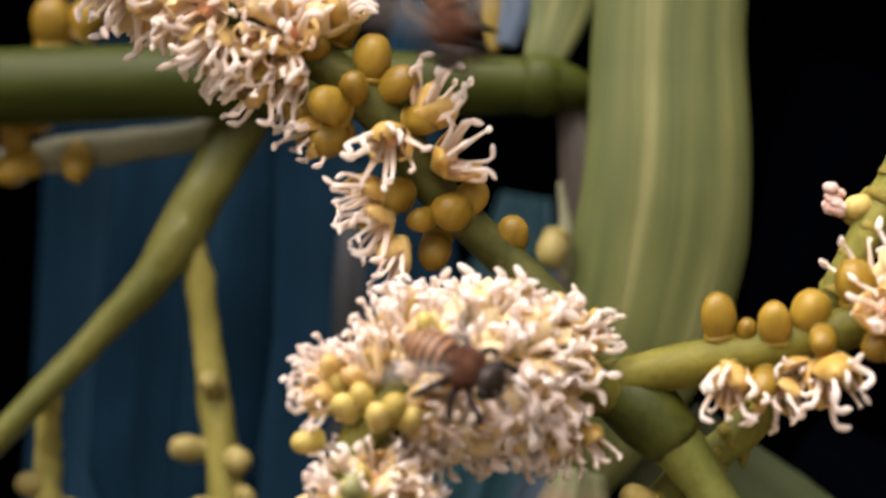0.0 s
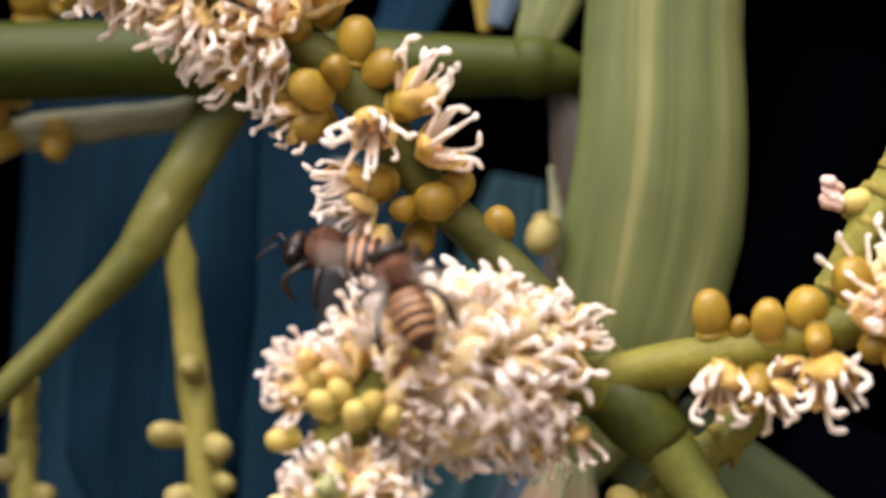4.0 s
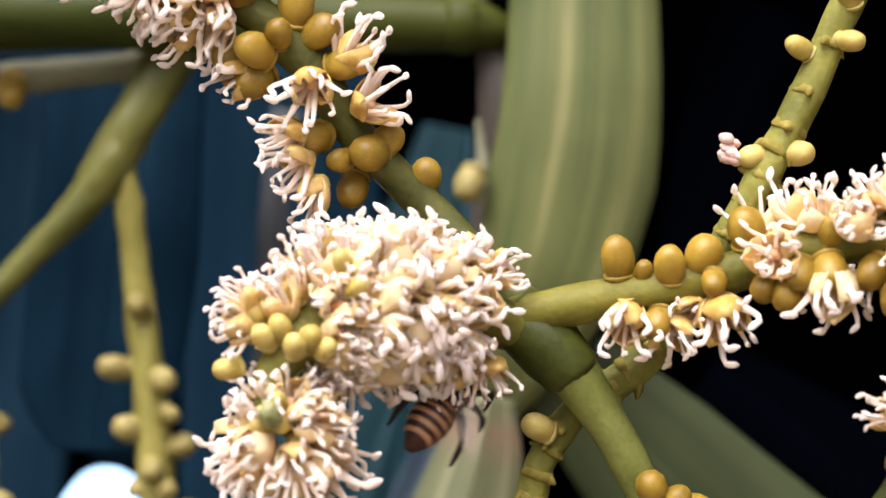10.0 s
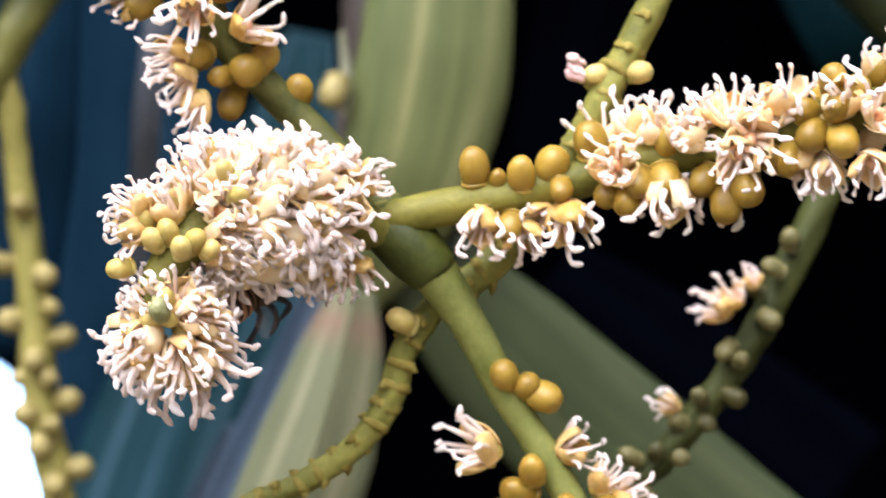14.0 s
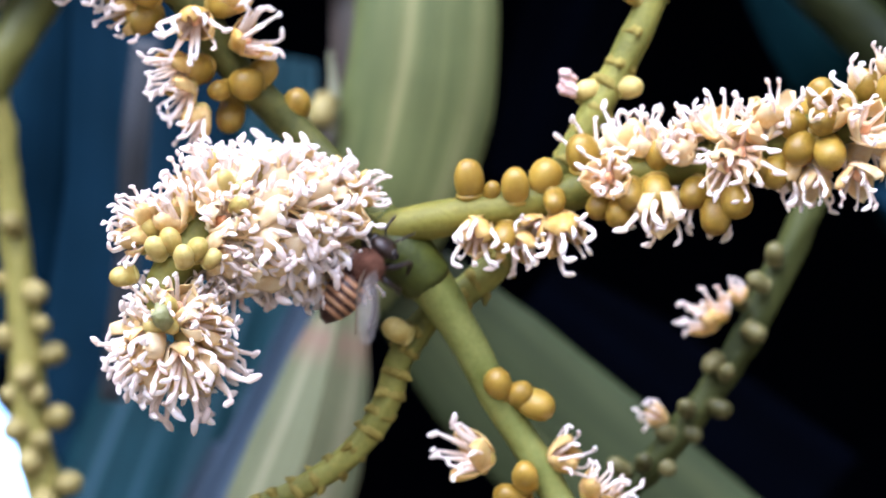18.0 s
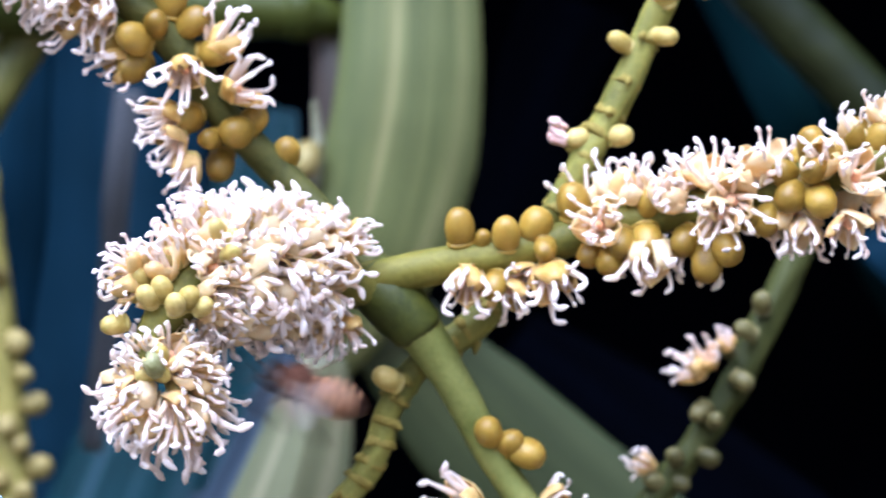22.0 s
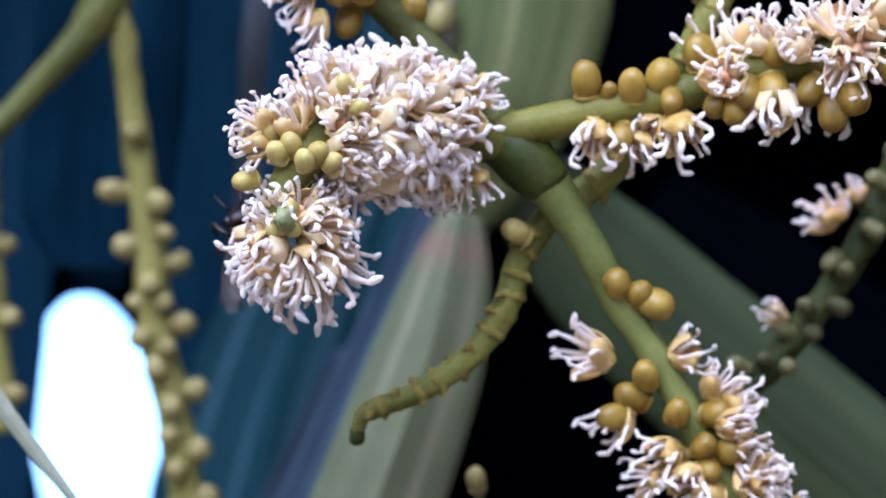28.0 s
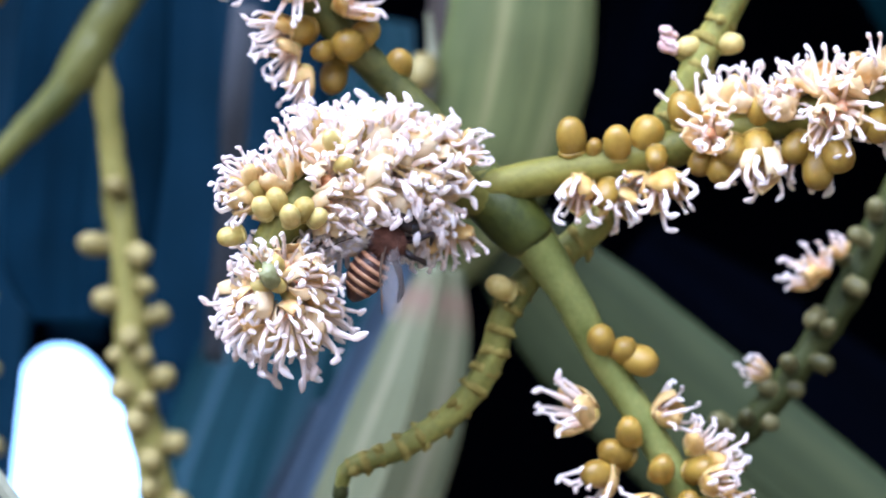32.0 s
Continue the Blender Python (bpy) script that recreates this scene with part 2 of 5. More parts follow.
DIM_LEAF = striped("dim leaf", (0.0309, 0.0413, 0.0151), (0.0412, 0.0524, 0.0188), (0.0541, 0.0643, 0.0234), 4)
ASH_LEAF = striped("ashen leaf", (0.0536, 0.0589, 0.067), (0.0697, 0.0772, 0.0855), (0.0907, 0.096, 0.107), 4)
# Far leaf: the darkness and blue cast of shade are put into its colour.
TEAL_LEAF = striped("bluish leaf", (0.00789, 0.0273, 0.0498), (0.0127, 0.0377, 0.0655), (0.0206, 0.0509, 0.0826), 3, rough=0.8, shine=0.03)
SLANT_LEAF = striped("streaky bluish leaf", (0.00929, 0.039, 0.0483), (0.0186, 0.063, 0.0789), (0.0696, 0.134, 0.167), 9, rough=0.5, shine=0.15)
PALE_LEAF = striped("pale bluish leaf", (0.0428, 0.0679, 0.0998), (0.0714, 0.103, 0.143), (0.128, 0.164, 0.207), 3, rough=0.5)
DRY_LEAF = striped("yellowing leaf", (0.2, 0.128, 0.0143), (0.257, 0.186, 0.0286), (0.3, 0.243, 0.0571), 3)
DRY_MARGIN = striped("dry leaf margin", (0.05, 0.0374, 0.0274), (0.0847, 0.0749, 0.0626), (0.125, 0.11, 0.0798), 3)
# Three far-leaf colours with deep shade and its blue tint painted in.
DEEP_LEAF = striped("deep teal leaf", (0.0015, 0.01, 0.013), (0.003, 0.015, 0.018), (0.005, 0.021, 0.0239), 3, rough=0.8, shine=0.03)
DUSK_LEAF = striped("leaf painted as deep shade", (0.000229, 0.000457, 0.0016), (0.000457, 0.000912, 0.00286), (0.000798, 0.0016, 0.00457), 3, rough=0.9, shine=0.02)
NAVY_LEAF = striped("leaf in painted blue shade", (0.00322, 0.0139, 0.0267), (0.00589, 0.0225, 0.0417), (0.0107, 0.0342, 0.0589), 2.5, rough=0.8, shine=0.03)
# The thicket's deep shade is put into this near-black colour.
PAINTED_GLOOM = mat("shaded thicket", (0.0002, 0.00025, 0.00048), (0.0008, 0.0011, 0.0024), 9, 1.0, 0.3, 60, 0.0)
GLARE = bpy.data.materials.new("bright sky")
GLARE.use_nodes = True
GLARE.node_tree.nodes["Principled BSDF"].inputs["Base Color"].default_value = (0.8, 0.85, 0.9, 1)
GLARE.node_tree.nodes["Principled BSDF"].inputs["Emission Color"].default_value = (0.50, 0.74, 1.0, 1)
GLARE.node_tree.nodes["Principled BSDF"].inputs["Emission Strength"].default_value = 2.2
LEAFLET = mat("leaflet", (0.03, 0.06, 0.015), (0.08, 0.12, 0.035), 12, 0.5, 0.2, 200, 0.3)
# Unseen ground, set pale so it bounces fill light under the flowers.
SOIL = mat("leaf litter", (0.24, 0.18, 0.11), (0.42, 0.34, 0.23), 8, 0.9, 0.5, 90, 0.2)


# ---- building blocks ----
def at(p):
    return Vector((p[0] * CM, p[1] * CM, HIGH + p[2] * CM))


def curve(points, n):
    """n + 1 places, evenly spaced in parameter, on a smooth curve through the points."""
    pts = [Vector(p) for p in points]
    pts = [pts[0] * 2 - pts[1], *pts, pts[-1] * 2 - pts[-2]]
    out = []
    for k in range(n + 1):
        s = k / n * (len(pts) - 3)
        i = min(int(s), len(pts) - 4)
        u = s - i
        a, b, c, d = pts[i:i + 4]
        out.append(0.5 * (2 * b + (c - a) * u + (2 * a - 5 * b + 4 * c - d) * u * u + (3 * b - a - 3 * c + d) * u ** 3))
    return out


def spread(values, n):
    return [float(v) for v in np.interp(np.linspace(0, 1, n + 1), np.linspace(0, 1, len(values)), values)]


def tangents(places):
    return [(places[min(i + 1, len(places) - 1)] - places[max(i - 1, 0)]).normalized() for i in range(len(places))]


def tube_bm(places, radii, sides=14, lumps=0.0, seed=0, closed=True):
    """A round stem through places (metres), with uneven thickness."""
    bm = bmesh.new()
    tans = tangents(places)
    side = tans[0].orthogonal().normalized()
    rings = []
    for i, (p, t, r) in enumerate(zip(places, tans, radii)):
        side = (side - t * side.dot(t)).normalized()
        up = t.cross(side)
        ring = []
        for k in range(sides):
            a = 2 * math.pi * k / sides
            swell = 1 + lumps * noise.noise(Vector((math.cos(a) * 1.5, math.sin(a) * 1.5 + seed * 7.3, i * 0.35)))
            ring.append(bm.verts.new(p + (side * math.cos(a) + up * math.sin(a)) * r * swell))
        rings.append(ring)
    for one, two in zip(rings, rings[1:]):
        for k in range(sides):
            bm.faces.new((one[k], one[(k + 1) % sides], two[(k + 1) % sides], two[k]))
    if closed:
        bm.faces.new(list(reversed(rings[0])))
        bm.faces.new(rings[-1])
    for f in bm.faces:
        f.smooth = len(f.verts) == 4
    return bm


def mesh_of(name, bm, *materials):
    me = bpy.data.meshes.new(name)
    bm.normal_update()
    bm.to_mesh(me)
    bm.free()
    for m in materials:
        me.materials.append(m)
    return me


def part(name, bm, material, parent, label=""):
    ob = new(name, bm if isinstance(bm, bpy.types.Mesh) else mesh_of(name, bm, material))
    ob.parent = parent
    return tagged(ob, label)


def ball_bm(profile, sides=12, seam=0.0):
    """A turned shape along z from rows of (height, radius)."""
    bm = bmesh.new()
    rings = []
    for h, r in profile:
        rings.append([bm.verts.new((r * (1 + seam * math.cos(3 * a)) * math.cos(a), r * (1 + seam * math.cos(3 * a)) * math.sin(a), h)) for a in (2 * math.pi * k / sides for k in range(sides))])
    for one, two in zip(rings, rings[1:]):
        for k in range(sides):
            bm.faces.new((one[k], one[(k + 1) % sides], two[(k + 1) % sides], two[k])).smooth = True
    bm.faces.new(list(reversed(rings[0]))).smooth = True
    bm.faces.new(rings[-1]).smooth = True
    return bm


def bud_mesh(name, material, fat, seam):
    """An egg-shaped bud, 1 cm long at scale 1 cm, sitting in a low cup of scales."""
    rows = [(0.0, 0.22), (0.05, 0.33 * fat)]
    for k in range(1, 11):
        a = math.pi * k / 11
        rows.append((0.5 - 0.5 * math.cos(a) * 0.98, 0.40 * fat * math.sin(a) ** 0.72 * (1.04 - 0.10 * k / 11)))
    rows.append((0.992, 0.04))
    bm = ball_bm([(h * CM, r * CM) for h, r in sorted(rows)], 14, seam)
    cup = ball_bm([(-0.05 * CM, 0.16 * CM), (0.02 * CM, 0.31 * fat * CM), (0.10 * CM, 0.375 * fat * CM), (0.15 * CM, 0.372 * fat * CM)], 14, 0.07)
    me = bpy.data.meshes.new("cup")
    cup.to_mesh(me)
    bm.from_mesh(me)
    cup.free()
    bpy.data.meshes.remove(me)
    return mesh_of(name, bm, material)


def petal_mesh(name, curl, material):
    """A boat-shaped petal 1 cm long, with a thick edge; it stands on its base and leans outward along +x."""
    bm = bmesh.new()
    nu, nv = 7, 6
    layers = []
    for lift in (0.0, 0.06):
        grid = []
        for i in range(nu + 1):
            u = i / nu
            wide = 0.46 * math.sin(math.pi * min(1, 0.2 + 0.78 * u) ** 0.85) ** 0.6 + 0.01
            row = []
            for j in range(nv + 1):
                w = (j / nv - 0.5) * 2
                bend = curl * u * u
                x = 0.08 + 0.30 * math.sin(2.2 * u) + bend - 0.26 * w * w * (1 - 0.2 * u) + lift
                row.append(bm.verts.new((x * CM, w * wide * CM, (u * (1 - 0.3 * curl)) * CM)))
            grid.append(row)
        layers.append(grid)
    for n_layer, grid in enumerate(layers):
        for i in range(nu):
            for j in range(nv):
                q = (grid[i][j], grid[i][j + 1], grid[i + 1][j + 1], grid[i + 1][j])
                bm.faces.new(q if n_layer else tuple(reversed(q))).smooth = True
    inner, outer = layers
    rim = [(i, 0) for i in range(nu + 1)] + [(nu, j) for j in range(1, nv + 1)] + [(i, nv) for i in range(nu - 1, -1, -1)] + [(0, j) for j in range(nv - 1, 0, -1)]
    for (a, b), (c, d) in zip(rim, rim[1:] + rim[:1]):
        bm.faces.new((inner[a][b], inner[c][d], outer[c][d], outer[a][b])).smooth = True
    bmesh.ops.recalc_face_normals(bm, faces=bm.faces)
    return mesh_of(name, bm, material)


def stamen_mesh(name, bow, hook, twist, fat):
    """A white tapering thread about 1 cm long that bows outward and bends over at its end, with a slim pollen sac set aslant on the end."""
    pts = [(0, 0, 0), (0.05 * bow, 0.02 * twist, 0.30), (0.12 * bow, 0.04 * twist, 0.62), (0.20 * bow - 0.04 * hook, 0.07 * twist, 0.90), (0.24 * bow - 0.15 * hook, 0.12 * twist, 1.08 - 0.05 * abs(hook))]
    line = [Vector(p) * CM for p in curve(pts, 8)]
    bm = tube_bm(line, [CM * r * fat for r in spread((0.108, 0.096, 0.078, 0.062, 0.048, 0.040), 8)], 7, 0.14, len(name) + 3 * twist)
    bm.transform(Matrix.Diagonal((1, 0.75, 1, 1)))
    end, way = line[-1], (line[-1] - line[-3]).normalized()
    cross = (way.cross(Vector((0.3 * twist, 1, 0.4))).normalized() * (0.7 if hook > 0 else -0.7) + way * 0.7).normalized()
    sac = [end + cross * CM * u for u in spread((-0.08, 0.21), 5)]
    head = tube_bm(sac, [CM * r * fat for r in (0.022, 0.058, 0.064, 0.062, 0.050, 0.016)], 7, 0.3, len(name) + twist)
    me = bpy.data.meshes.new("sac")
    head.to_mesh(me)
    bm.from_mesh(me)
    head.free()
    bpy.data.meshes.remove(me)
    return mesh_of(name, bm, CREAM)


BUDS = [bud_mesh("bud", BUD, f, s) for f, s in ((1.0, 0.035), (0.92, 0.06), (1.06, 0.05))]
OLD_BUDS = [bud_mesh("bud", BUD_OLD, f, s) for f, s in ((1.0, 0.03), (0.92, 0.05))]
SHADE_BUDS = [bud_mesh("bud", BUD_SHADE, f, s) for f, s in ((1.0, 0.03), (0.92, 0.05))]
YOUNG = [bud_mesh("bud", BUD_GREEN, f, s) for f, s in ((0.95, 0.02), (0.85, 0.04))]
PETALS = [petal_mesh("petal", c, PETAL) for c in (-0.12, 0.0, 0.16)]
PALE_PETALS = [petal_mesh("petal", c, CREAM_PETAL) for c in (-0.12, 0.0, 0.16)]
STAMENS = [stamen_mesh("stamen", *v) for v in ((0.2, 0.1, 0.3, 1.0), (0.7, 0.5, -0.6, 1.0), (1.0, 0.9, 0.4, 0.95), (0.3, -0.4, 0.9, 1.05), (-0.3, -0.5, -0.4, 1.0), (0.8, 1.1, 0.8, 0.92), (0.5, -0.2, -1.0, 1.0), (1.1, 0.6, -0.2, 1.05), (0.1, 0.7, -0.8, 0.95))]
CUP_MESH = mesh_of("flower", ball_bm([(k * CM, r * CM) for k, r in ((-0.12, 0.12), (0.0, 0.26), (0.14, 0.33), (0.24, 0.30), (0.20, 0.10))], 12, 0.07), CUP)
PALE_CUP_MESH = mesh_of("flower", ball_bm([(k * CM, r * CM) for k, r in ((-0.12, 0.12), (0.0, 0.26), (0.14, 0.33), (0.24, 0.30), (0.20, 0.10))], 12, 0.07), CREAM_PETAL)
PISTIL_MESH = mesh_of("pistil", ball_bm([(k * CM, r * CM) for k, r in ((0.0, 0.13), (0.2, 0.19), (0.36, 0.15), (0.46, 0.11), (0.52, 0.05))], 10, 0.14), PEACH)


def facing(where, way, roll=0.0, size=1.0):
    """A pose whose z axis points along way."""
    q = Vector(way).normalized().to_track_quat("Z", "Y")
    return Matrix.Translation(where) @ q.to_matrix().to_4x4() @ Matrix.Rotation(roll, 4, "Z") @ Matrix.Scale(size, 4)


def put(name, me, parent, m, label=""):
    ob = new(name, me)
    ob.parent = parent
    ob.matrix_local = m
    return tagged(ob, label)


def add_bud(spike, where, way, size, rng, young=False):
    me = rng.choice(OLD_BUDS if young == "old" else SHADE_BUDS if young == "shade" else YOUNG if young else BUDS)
    return put("bud", me, spike, facing(where, way, rng.uniform(0, 6.28), size))


def add_flower(spike, where, way, size, rng, wide=0.5, stamens=9, droop=0.25, length=1.0, pale=False, fan=1.0, petals=1.0):
    """An open flower: a cup that carries three petals, the stamens and the pistil."""
    cup = put("flower", PALE_CUP_MESH if pale else CUP_MESH, spike, facing(where, way, rng.uniform(0, 6.28), size * 0.46))
    shape = rng.choice(PALE_PETALS if pale else PETALS)
    for k in range(3):
        a = 2 * math.pi * k / 3 + rng.uniform(-0.12, 0.12)
        lean = wide * rng.uniform(0.1, 0.8)
        put("petal", shape, cup, Matrix.Rotation(a, 4, "Z") @ Matrix.Translation((0.10 * CM, 0, 0.05 * CM)) @ Matrix.Rotation(lean, 4, "Y") @ Matrix.Scale(petals * rng.uniform(0.86, 1.08), 4))
    down = (cup.matrix_local.to_3x3().inverted() @ Vector((0, -0.2, -1))).normalized()
    for k in range(stamens):
        a = 2 * math.pi * (k + rng.uniform(-0.3, 0.3)) / stamens
        out = Vector((math.cos(a), math.sin(a), 0))
        aim = (Vector((0, 0, 1)) + out * rng.uniform(0.05, 0.55) * (0.5 + wide) * fan + down * droop * rng.uniform(0.3, 1.6)).normalized()
        across = aim.cross(out + Vector((rng.uniform(-0.7, 0.7), rng.uniform(-0.7, 0.7), 0.1))).normalized()
        turn = Matrix((across.cross(aim), across, aim)).transposed().to_4x4()
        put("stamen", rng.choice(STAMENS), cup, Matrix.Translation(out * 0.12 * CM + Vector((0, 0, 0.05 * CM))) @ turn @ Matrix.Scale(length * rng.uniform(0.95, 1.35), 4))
    put("pistil", PISTIL_MESH, cup, Matrix.Translation((0, 0, 0.06 * CM)))
    return cup


def in_view(angle, toward):
    """A direction: angle in the upright plane that the flowers span (0 to the right, 90 up), turned toward the viewer by the second."""
    a, b = radians(angle), radians(toward)
    return Vector((math.cos(a) * math.cos(b), -math.sin(b), math.sin(a) * math.cos(b)))


class Spike:
    """A stem of the flower head with its buds and flowers, on an Empty at its base."""

    def __init__(self, name, points, radii, material, label, category="flower spike", group="flower spikes", lumps=0.12, seed=1, n=48, sides=16):
        self.rng = random.Random(seed)
        self.base = new(name)
        self.base.location = at(points[0])
        tagged(self.base, label, category, group)
        self.origin = at(points[0])
        self.line = [at(p) - self.origin for p in curve(points, n)]
        self.tans = tangents(self.line)
        self.radii = [r * CM for r in spread(radii, n)]
        part("stem", tube_bm(self.line, self.radii, sides, lumps, seed), material, self.base)

    def place(self, s):
        i = min(int(s * (len(self.line) - 1)), len(self.line) - 2)
        u = s * (len(self.line) - 1) - i
        return self.line[i].lerp(self.line[i + 1], u), self.tans[i].lerp(self.tans[i + 1], u).normalized(), self.radii[i]

    def buds(self, rows, size=0.40, young=False):
        for x, y, z, angle, toward, k in rows:
            way = in_view(angle, toward)
            add_bud(self.base, at((x, y, z)) - self.origin - way * 0.5 * size * k * CM, way, size * k, self.rng, young)

    def flowers(self, rows, size=0.75, **more):
        for x, y, z, angle, toward, k in rows:
            way = in_view(angle, toward)
            add_flower(self.base, at((x, y, z)) - self.origin - way * 0.2 * size * k * CM, way, size * k, self.rng, **more)

    def dense(self, first, last, count, size, out=1.0, bud_share=0.2, forward=0.15, small=0.8, sides=None, young=False, **more):
        """Flowers and buds all round the stem, in a turning row."""
        for k in range(count):
            s = first + (last - first) * (k + self.rng.uniform(-0.4, 0.4)) / count
            p, t, r = self.place(min(max(s, 0), 1))
            one = t.orthogonal().normalized()
            a = k * 2.39996 + self.rng.uniform(-0.3, 0.3)
            if sides:
                a = self.rng.uniform(*sides)
            n = (one * math.cos(a) + t.cross(one) * math.sin(a)).normalized()
            way = n + t * self.rng.uniform(-0.1, 2 * forward)
            if self.rng.random() < bud_share:
                add_bud(self.base, p + n * r * 0.8 * out, way, size * 0.46 * self.rng.uniform(small, 1.1), self.rng, young)
            else:
                add_flower(self.base, p + n * r * 0.9 * out, way, size * self.rng.uniform(small, 1.15), self.rng, wide=self.rng.uniform(0.3, 0.75), **more)

    def scars(self, stops, size=0.1):
        """Brown collars with a small tooth where flowers have dropped."""
        for s in stops:
            p, t, r = self.place(s)
            side = t.orthogonal().normalized()
            n = (Matrix.Rotation(self.rng.uniform(0, 6.28), 3, t) @ side).normalized()
            line = [p - t * 0.05 * CM, p, p + t * 0.03 * CM, p + t * 0.055 * CM]
            part("scar", tube_bm(line, [r * 0.97, r * 1.03, r * 1.07, r * 0.97], 14, 0.3, int(s * 97)), SCAR, self.base)
            for way in (n, (Matrix.Rotation(self.rng.uniform(1.8, 3.4), 3, t) @ n).normalized()):
                out = self.rng.uniform(1.3, 1.6)
                tooth = [p + way * r * 0.7, p + way * r * 1.12 + t * 0.02 * CM, p + way * r * out + t * self.rng.uniform(0.02, 0.1) * CM]
                part("scale", tube_bm(tooth, [0.07 * CM, 0.045 * CM, 0.012 * CM], 7, 0.5, int(s * 89)), SCAR, self.base)


# ---- ground, thicket and far leaves ----
def ground():
    bm = bmesh.new()
    n = 24
    grid = [[bm.verts.new((x, y, 0.05 * noise.noise(Vector((x * 0.8, y * 0.8, 0))) if max(abs(x), abs(y)) < 20 else 0)) for x in (math.copysign(abs(k / n) ** 3 * 400, k) for k in range(-n, n + 1))] for y in (math.copysign(abs(k / n) ** 3 * 400, k) for k in range(-n, n + 1))]
    for a, b in zip(grid, grid[1:]):
        for i in range(2 * n):
            bm.faces.new((a[i], a[i + 1], b[i + 1], b[i])).smooth = True
    tagged(new("ground", mesh_of("ground", bm, SOIL)), "unseen leaf-litter ground, coloured pale to bounce light upward", "ground", kind="structure")


def strap_bm(points, widths, bow=0.3, thick=0.06, n=40, across=14, fold=0.0, twist=0.0):
    """A leaf blade: a band with its face to the viewer, arched across by bow times its width, or folded along its middle."""
    bm = bmesh.new()
    line, wide = curve(points, n), spread(widths, n)
    tans = tangents(line)
    uv = bm.loops.layers.uv.new("UVMap")
    sheets = []
    for back_side in (0, 1):
        grid = []
        for i, (p, t, w) in enumerate(zip(line, tans, wide)):
            right = t.cross(Vector((0, 1, 0))).normalized()
            right = Matrix.Rotation(twist, 3, t) @ right
            face = right.cross(t).normalized()
            row = []
            for j in range(across + 1):
                u = j / across * 2 - 1
                depth = bow * w * (math.sqrt(max(0, 1 - 0.85 * u * u)) - 0.39) + fold * w * abs(u)
                row.append(bm.verts.new(at(p + right * u * w / 2 + (face if face.y < 0 else -face) * (depth - back_side * thick * (1.05 - u * u)))))
            grid.append(row)
        sheets.append(grid)
    for k, grid in enumerate(sheets):
        for i in range(n):
            for j in range(across):
                f = bm.faces.new((grid[i][j], grid[i + 1][j], grid[i + 1][j + 1], grid[i][j + 1]))
                f.smooth = True
                for loop, (a, b) in zip(f.loops, ((i, j), (i + 1, j), (i + 1, j + 1), (i, j + 1))):
                    loop[uv].uv = (b / across, a / n)
    front, rear = sheets
    for i in range(n):
        for j in (0, across):
            bm.faces.new((front[i][j], front[i + 1][j], rear[i + 1][j], rear[i][j]))
    for i in (0, n):
        for j in range(across):
            bm.faces.new((front[i][j], front[i][j + 1], rear[i][j + 1], rear[i][j]))
    bmesh.ops.recalc_face_normals(bm, faces=bm.faces)
    return bm


def leaf(name, points, widths, material, label, category="leaf", group="", ribs=(0.0,), rib=0.05, rib_material=None, **shape):
    """A blade with its raised ribs, as a thing with its origin at the foot of the blade."""
    ob = new(name)
    ob.location = at(points[0])
    back_to_foot = Matrix.Translation(-at(points[0]))
    tagged(ob, label, category, group)
    bm = strap_bm(points, widths, **shape)
    bm.transform(back_to_foot)
    part("blade", bm, material, ob)
    bow, fold, n = shape.get("bow", 0.3), shape.get("fold", 0.0), 40
    line, wide = curve(points, n), spread(widths, n)
    for u in ribs:
        path = []
        for p, t, w in zip(line, tangents(line), wide):
            right = t.cross(Vector((0, 1, 0))).normalized()
            face = right.cross(t).normalized()
            face = face if face.y < 0 else -face
            path.append(at(p + right * u * w / 2 + face * (bow * w * (math.sqrt(max(0, 1 - 0.85 * u * u)) - 0.39) + fold * w * abs(u) - rib * 0.45)) - at(points[0]))
        part("rib", tube_bm(path, [rib * CM] * (n + 1), 8), rib_material or material, ob)
    return ob


